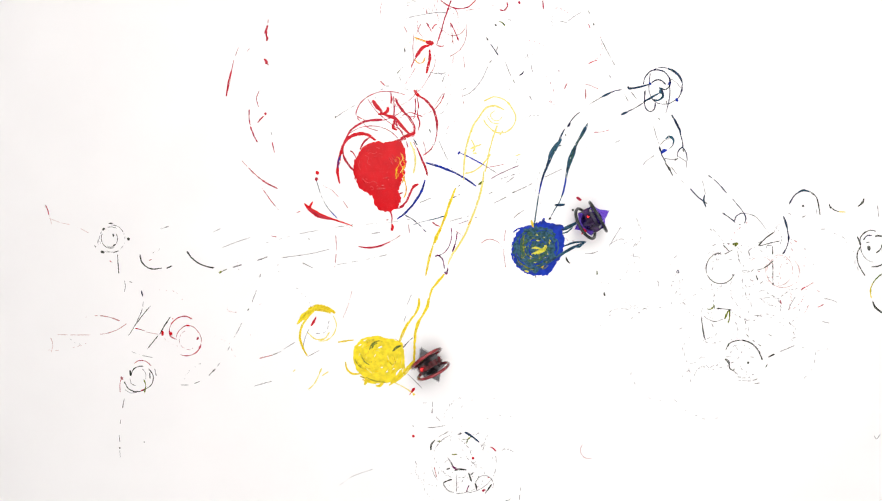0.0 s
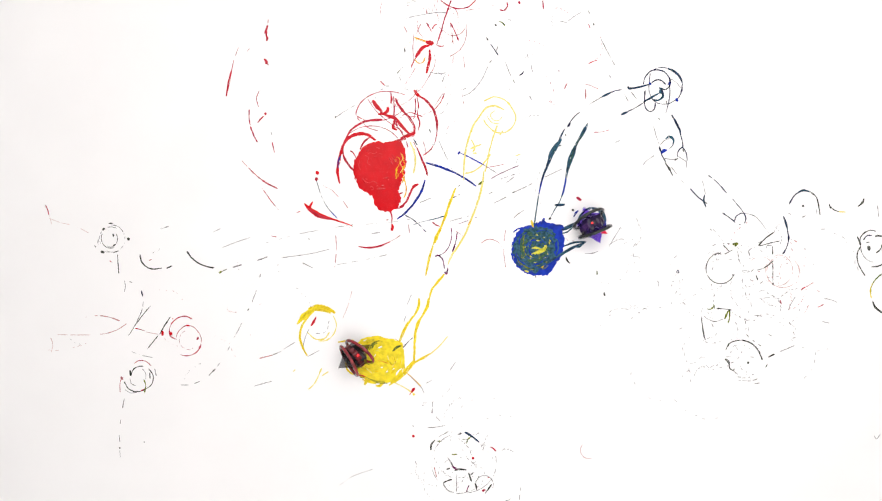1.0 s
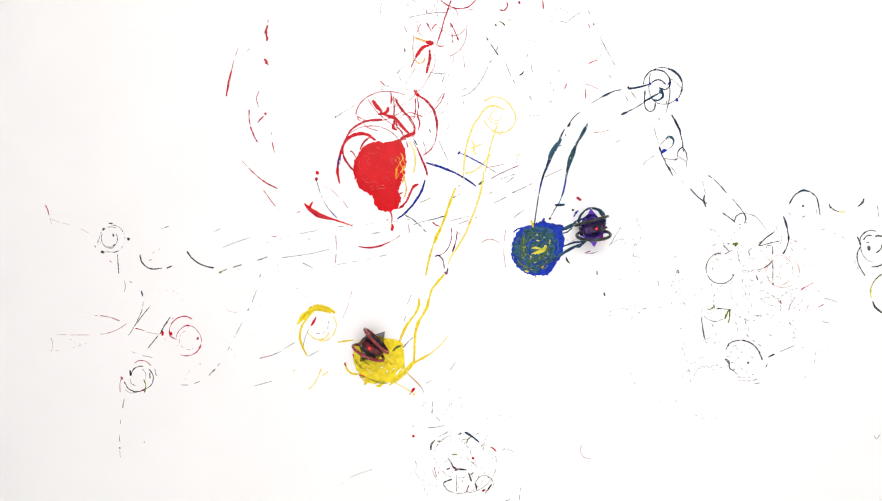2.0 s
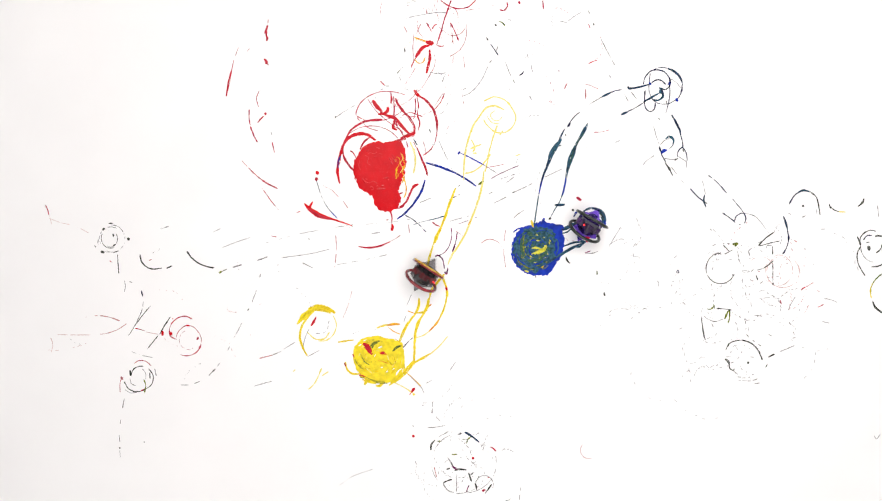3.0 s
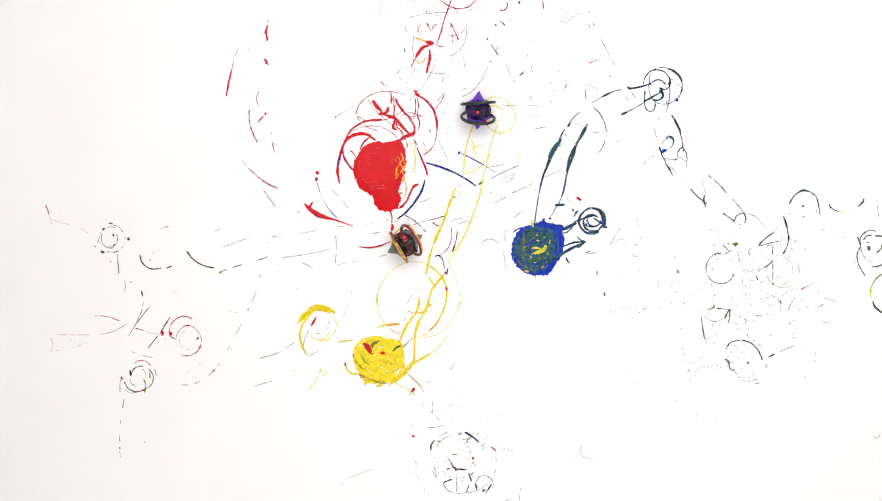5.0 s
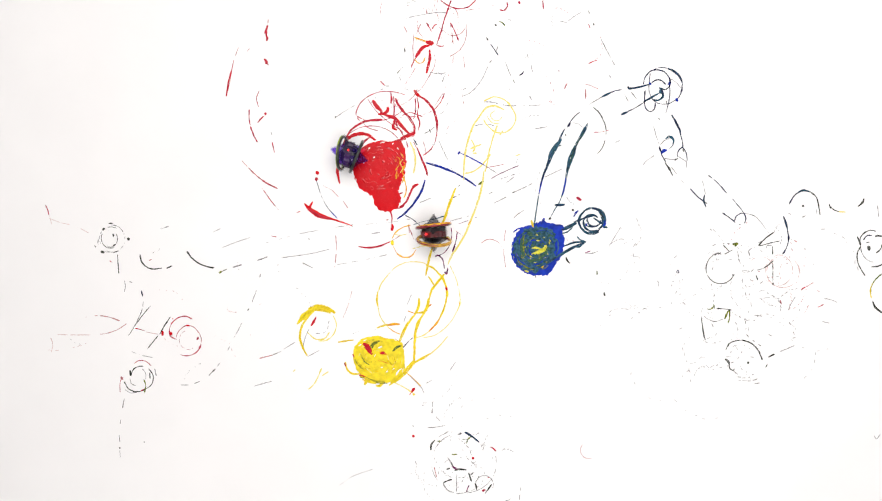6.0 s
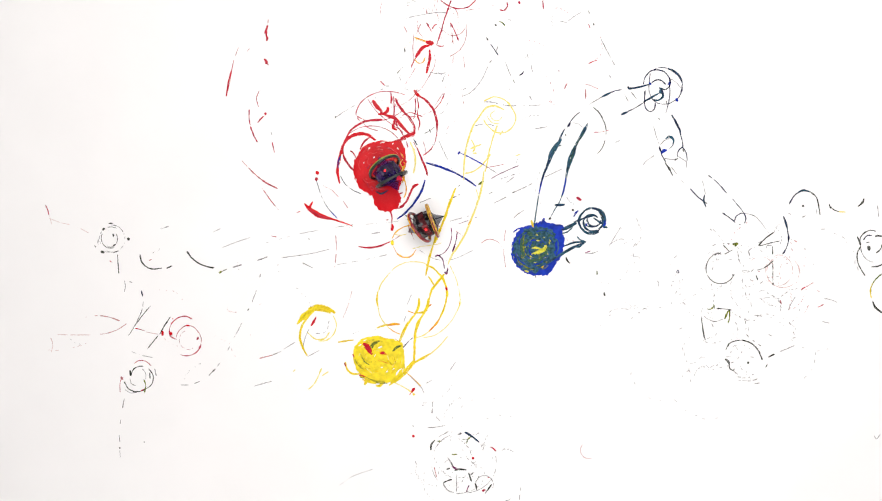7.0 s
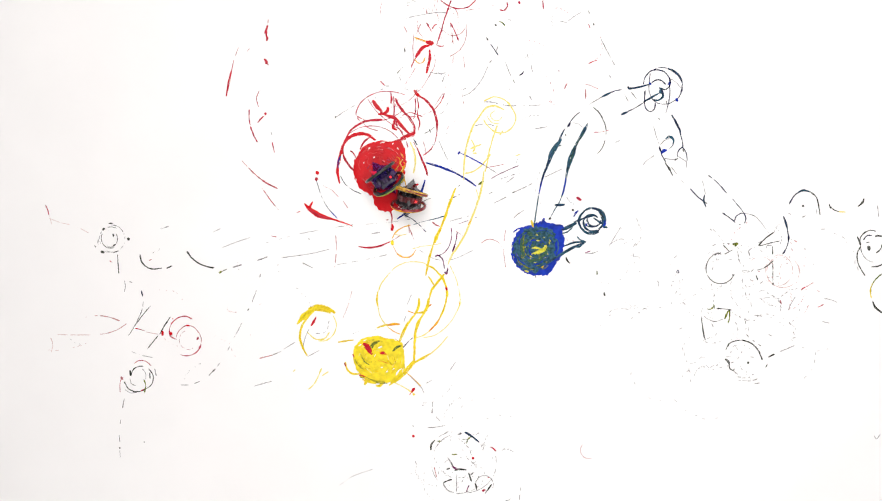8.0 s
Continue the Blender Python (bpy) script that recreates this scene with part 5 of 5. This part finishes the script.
def spiky_shell(side):
    """A faceted ball with twelve pointed five-sided spikes, the two on the axle the longest: its belt (side 0) or one end (-1, 1)."""
    bm = bmesh.new()
    bmesh.ops.create_icosphere(bm, subdivisions=2, radius=1.0)
    tips = [v for v in bm.verts if len(v.link_edges) == 5]
    bmesh.ops.rotate(bm, verts=bm.verts[:], cent=(0, 0, 0), matrix=Matrix.Rotation(radians(85), 3, "Y"))
    for v in bm.verts:
        d = v.co.normalized()
        r = 0.0415 if v in tips and abs(d.x) > 0.9 else 0.0345 if v in tips else 0.0272
        v.co = Vector((d.x * r, d.y * r * 0.92, d.z * r * 0.92))
    far = [f for f in bm.faces if (0 if abs(f.calc_center_median().x) < 0.009 else math.copysign(1, f.calc_center_median().x)) != side]
    bmesh.ops.delete(bm, geom=far, context="FACES")
    return bm


def ball(radius, at_co=(0, 0, 0), squash=1.0):
    bm = bmesh.new()
    bmesh.ops.create_uvsphere(bm, u_segments=24, v_segments=14, radius=radius)
    for v in bm.verts:
        v.co = Vector((v.co.x * squash, v.co.y, v.co.z)) + Vector(at_co)
    return bm


def toothed_band(radius, depth, width, teeth):
    """A ring with blunt teeth round the waist, about the x axis."""
    bm = bmesh.new()
    n, rings = teeth * 4, []
    for x, k in ((-width / 2, 0.94), (-width / 2 + 0.001, 1.0), (width / 2 - 0.001, 1.0), (width / 2, 0.94)):
        ring = []
        for i in range(n):
            a = 2 * math.pi * i / n
            r = (radius + (depth if i % 4 in (1, 2) else 0.0)) * k
            ring.append(bm.verts.new((x, r * math.cos(a), r * math.sin(a))))
        rings.append(ring)
    for p, q in zip(rings, rings[1:]):
        for i in range(n):
            bm.faces.new((p[i], p[(i + 1) % n], q[(i + 1) % n], q[i]))
    bm.faces.new(rings[0][::-1])
    bm.faces.new(rings[-1])
    bmesh.ops.recalc_face_normals(bm, faces=bm.faces[:])
    return bm


def robot(label, shell_mat, hoop_mats, film_mat, light_angle, band_mat, core_mat):
    bot = tagged(new("rolling_robot"), label, "toy robot", "rolling paint robots")
    part("shell", spiky_shell(0), core_mat, bot, "dark faceted middle of the shell")
    for side in (-1, 1):
        part("spiked_cap", spiky_shell(side), shell_mat, bot, "see-through spiked end cap")
    part("core", ball(0.0228, squash=0.95), core_mat, bot, smooth=True)
    part("waist_band", toothed_band(0.0250, 0.0022, 0.0125, 12), band_mat, bot, "dark toothed band round the waist")
    films, hoops = [], []
    for side, hm in zip((-1, 1), hoop_mats):
        hoop = part("hoop", torus(HOOP_R, TUBE, wobble=0.18), hm, bot, smooth=True)
        hoop.matrix_basis = pose(side * HOOP_X, 0, 0, 0, side * SPLAY, 0)
        hoops.append(hoop)
        if film_mat is YELLOW_FILM and side == -1:
            inner = part("paint_film", torus(HOOP_R, TUBE * 0.9), film_mat, hoop, "wet paint picked up by the hoop", smooth=True)
            films.append((inner, 0))
        if film_mat is YELLOW_FILM or side == 1:
            film = part("paint_film", torus(HOOP_R, TUBE * 0.9), ORANGE if film_mat is YELLOW_FILM and side == 1 else film_mat, hoop, "wet paint picked up by the hoop", smooth=True)
            films.append((film, side))
    part("indicator_light", ball(0.0020, (0.001, 0.0268 * math.sin(radians(light_angle)), 0.0268 * math.cos(radians(light_angle)))), LED, bot, "glowing red indicator light", smooth=True)
    return bot, films, hoops


grey_bot, grey_films, grey_hoops = robot("smoky grey spiked toy robot between two red hoops", SMOKE, (HOOP_RED, HOOP_RED), YELLOW_FILM, 65, BAND_RED, CORE_DARK)
violet_bot, violet_films, _ = robot("violet spiked toy robot between two dark hoops", VIOLET, (HOOP_DARK, HOOP_DARK), GREEN_FILM, 25, BAND_VIOLET, CORE_VIOLET)
bm = bmesh.new()
bmesh.ops.create_cone(bm, cap_ends=True, segments=5, radius1=0.0062, radius2=0.0008, depth=0.012)
bmesh.ops.transform(bm, matrix=look((-0.0255, -0.0125, 0.0115), (0, 0, 0)) @ pose(0, 0, 0), verts=bm.verts[:])
part("spike_cap", bm, PINK_TIP, violet_bot, "hot pink spike cap")


def rolling(rows):
    """Rows of seconds, x and y on the sheet's grid as seen from the eye, axle heading, roll and tilt in degrees."""
    out = []
    for t, x, y, head, roll, tilt in rows:
        lean = radians(tilt)
        z = HOOP_R * math.cos(lean) + abs(HOOP_X * math.sin(lean)) + TUBE + 0.0006
        p = at(x, y) * (1 - z / EYE_Z)
        m = pose(p.x, p.y, z, 0, 0, head) @ pose(0, 0, 0, 0, tilt, 0) @ pose(0, 0, 0, roll, 0, 0)
        out.append((t, m))
    return out


def spin(t0, t1, a, b, places):
    """Rows for a spin on the spot from heading a to b, gliding through the places."""
    n, rows = int(round((t1 - t0) / 0.05)), []
    for i in range(n + 1):
        f = i / n
        s = f * (len(places) - 1)
        k = min(int(s), len(places) - 2)
        x, y = (places[k][q] + (places[k + 1][q] - places[k][q]) * (s - k) for q in (0, 1))
        rows.append((t0 + 0.05 * i, x, y, a + (b - a) * f, 20, 9))
    return rows


def motions():
    grey = [(0, 764, 648, 120, 25, 4), (0.1, 734, 671, 132, 70, 0), (0.2, 723, 680, 82, 90, 17), (0.3, 731, 686, 35, 80, 20), (0.4, 738, 701, 30, 80, 19), (0.5, 737, 701, 35, 70, 20),
            (0.6, 713, 677, 45, 60, 22), (0.7, 677, 659, 70, 50, 23), (0.8, 649, 645, 70, 50, 22), (0.9, 638, 638, 60, 60, 22), (1, 630, 633, 40, 70, 22), (1.1, 626, 625, 15, 80, 20),
            (1.2, 631, 611, -35, 80, 12), (1.3, 635, 608, -75, 80, 6), (1.4, 643, 605, -102, 78, 4), (1.5, 646, 605, -104, 78, 4), (1.7, 648, 606, -104, 76, 4),
            (2, 662, 616, -125, 70, 3), (2.4, 704, 608, -165, 60, 7),
            (2.8, 762, 556, -208, 50, 11), (2.9, 771, 513, -170, 10, 10), (3, 755, 488, -123, 0, 9), (3.1, 731, 486, -82, 0, 10), (3.2, 697, 512, -12, 0, 13), (3.3, 694, 544, 18, 30, 15),
            (3.4, 724, 573, 75, 30, 17), (3.5, 761, 571, 110, 45, 14), (3.6, 793, 536, 163, 50, 11), (3.7, 790, 498, 202, 30, 9), (3.8, 758, 455, 212, 60, 8), (3.9, 750, 435, 177, 95, 2),
            (4, 744, 441, 97, 60, 3), (4.1, 723, 440, 40, 45, 11), (4.3, 721, 434, -18, 40, 12), (4.5, 722, 433, -18, 40, 12), (4.7, 722, 433, -18, 40, 12), (5, 720, 433, 30, 40, 12), (5.4, 716, 430, 92, 40, 9),
            (5.8, 718, 426, 142, 40, 7), (5.9, 734, 420, 100, 30, -9), (6, 771, 414, 92, 30, -9), (6.1, 801, 406, 102, 20, -10), (6.2, 832, 386, 155, 40, 10), (6.3, 835, 356, 196, 20, 13),
            (6.4, 812, 333, 258, -10, 18), (6.5, 783, 333, 290, 0, 16), (6.6, 746, 359, 302, 60, 12), (6.7, 726, 365, 262, 75, 11), (6.8, 739, 373, 230, 60, 9), (6.9, 756, 389, 210, 30, 10),
            (7, 757, 398, 207, 40, 10), (7.1, 751, 380, 215, 10, 10), (7.2, 724, 349, 222, -10, 13), (7.3, 718, 347, 222, -10, 14), (7.4, 718, 346, 225, -10, 14), (7.5, 715, 347, 225, -10, 15),
            (7.6, 715, 343, 230, -10, 16), (7.7, 710, 344, 233, -10, 17), (7.8, 709, 344, 233, -10, 17), (8, 728, 352, 260, 30, 15)]
    walk(grey_bot, rolling(grey))
    violet = [(0, 1052, 391, 30, 0, -21)] + spin(0.1, 1.0, 30, 1196, [(1052, 391), (1054, 388), (1059, 387), (1056, 392), (1053, 393), (1048, 389), (1046, 387), (1053, 386), (1055, 391), (1052, 400)])
    violet += [(t, x, y, h + 1080, r, k) for t, x, y, h, r, k in (
        (1.1, 1040, 408, 125, 40, -5), (1.2, 1038, 407, 125, 40, -5), (1.3, 1046, 406, 118, 40, -6), (1.5, 1047, 405, 116, 40, -6), (1.7, 1048, 403, 112, 40, -7), (2.25, 1058, 408, 88, 20, -12),
        (2.8, 1060, 411, 65, 10, -17), (3, 1046, 400, 60, 0, -18), (3.2, 1029, 391, 62, 0, -17), (3.3, 1022, 383, 60, 0, -18), (3.4, 1004, 371, 48, 0, -20), (3.5, 992, 355, 15, 0, -19),
        (3.6, 993, 311, -28, 40, -14), (3.7, 1014, 286, -55, 50, 9), (3.8, 1043, 260, -50, 50, 8), (3.9, 1056, 239, -20, 50, -16), (4, 1049, 211, 35, 0, -27), (4.1, 1024, 200, 88, 0, -22),
        (4.2, 991, 200, 88, 0, -22), (4.3, 975, 202, 92, 0, -21), (4.5, 959, 205, 92, 0, -21), (4.7, 913, 204, 90, 0, -22), (5, 850, 196, 90, 20, -21), (5.3, 772, 205, 92, 20, -21), (5.55, 706, 228, 90, 10, -21),
        (5.8, 656, 252, 88, 0, -19), (5.9, 640, 257, 115, 0, -21), (6, 621, 275, 165, 40, -1), (6.1, 622, 302, 205, 50, 4), (6.2, 654, 324, 265, 0, 16), (6.3, 684, 324, 275, 0, 18), (6.35, 684, 323, 275, 0, 18))]
    violet += spin(6.4, 7.2, 1355, 2110, [(682, 321), (680, 318), (680, 313), (682, 310), (685, 308), (688, 307), (690, 308), (691, 310), (690, 311)])
    violet += [(t, x, y, h + 1800, r, k) for t, x, y, h, r, k in (
        (7.3, 688, 312, 318, 0, 19), (7.4, 688, 311, 314, 0, 19), (7.5, 687, 309, 312, 0, 19), (7.6, 681, 314, 312, 0, 19), (7.7, 674, 315, 310, 0, 20), (7.8, 672, 315, 310, 0, 20), (8, 683, 316, 306, 0, 19))]
    walk(violet_bot, rolling(violet))
    # hoops pick up wet paint
    for films, t in ((grey_films, 1.9), (violet_films, 5.7)):
        for film, side in films:
            start, shift = (t, side * 0.0011) if films is violet_films or side < 0 else (3.6, 0.0006) if side else (4.8, 0.0007)
            walk(film, [(0.0, pose(0, 0, 0)), (start, pose(0, 0, 0)), (start + 0.4, pose(shift, 0, 0.0004)), (8.0, pose(shift, 0, 0.0004))])
    # the hoops turn on the axle by themselves
    for hoop, side in zip(grey_hoops, (-1, 1)):
        walk(hoop, [(t, pose(0, 0, 0, turn) @ pose(side * HOOP_X, 0, 0, 0, side * SPLAY, 0)) for t, turn in ((0, 0), (3.9, 0), (4.0, -80), (4.1, -40), (4.3, -38), (5.4, -38), (5.8, 0), (8, 0))])
    # paint laid down behind the robots comes up out of the sheet's skin
    for piece, t in FRESH:
        rows = [(0.0, pose(0, 0, -0.0042))] + ([(t, pose(0, 0, -0.0042))] if t > 0.03 else [])
        walk(piece, rows + [(t + 0.1, pose(0, 0, 0)), (8.0, pose(0, 0, 0))])


motions()
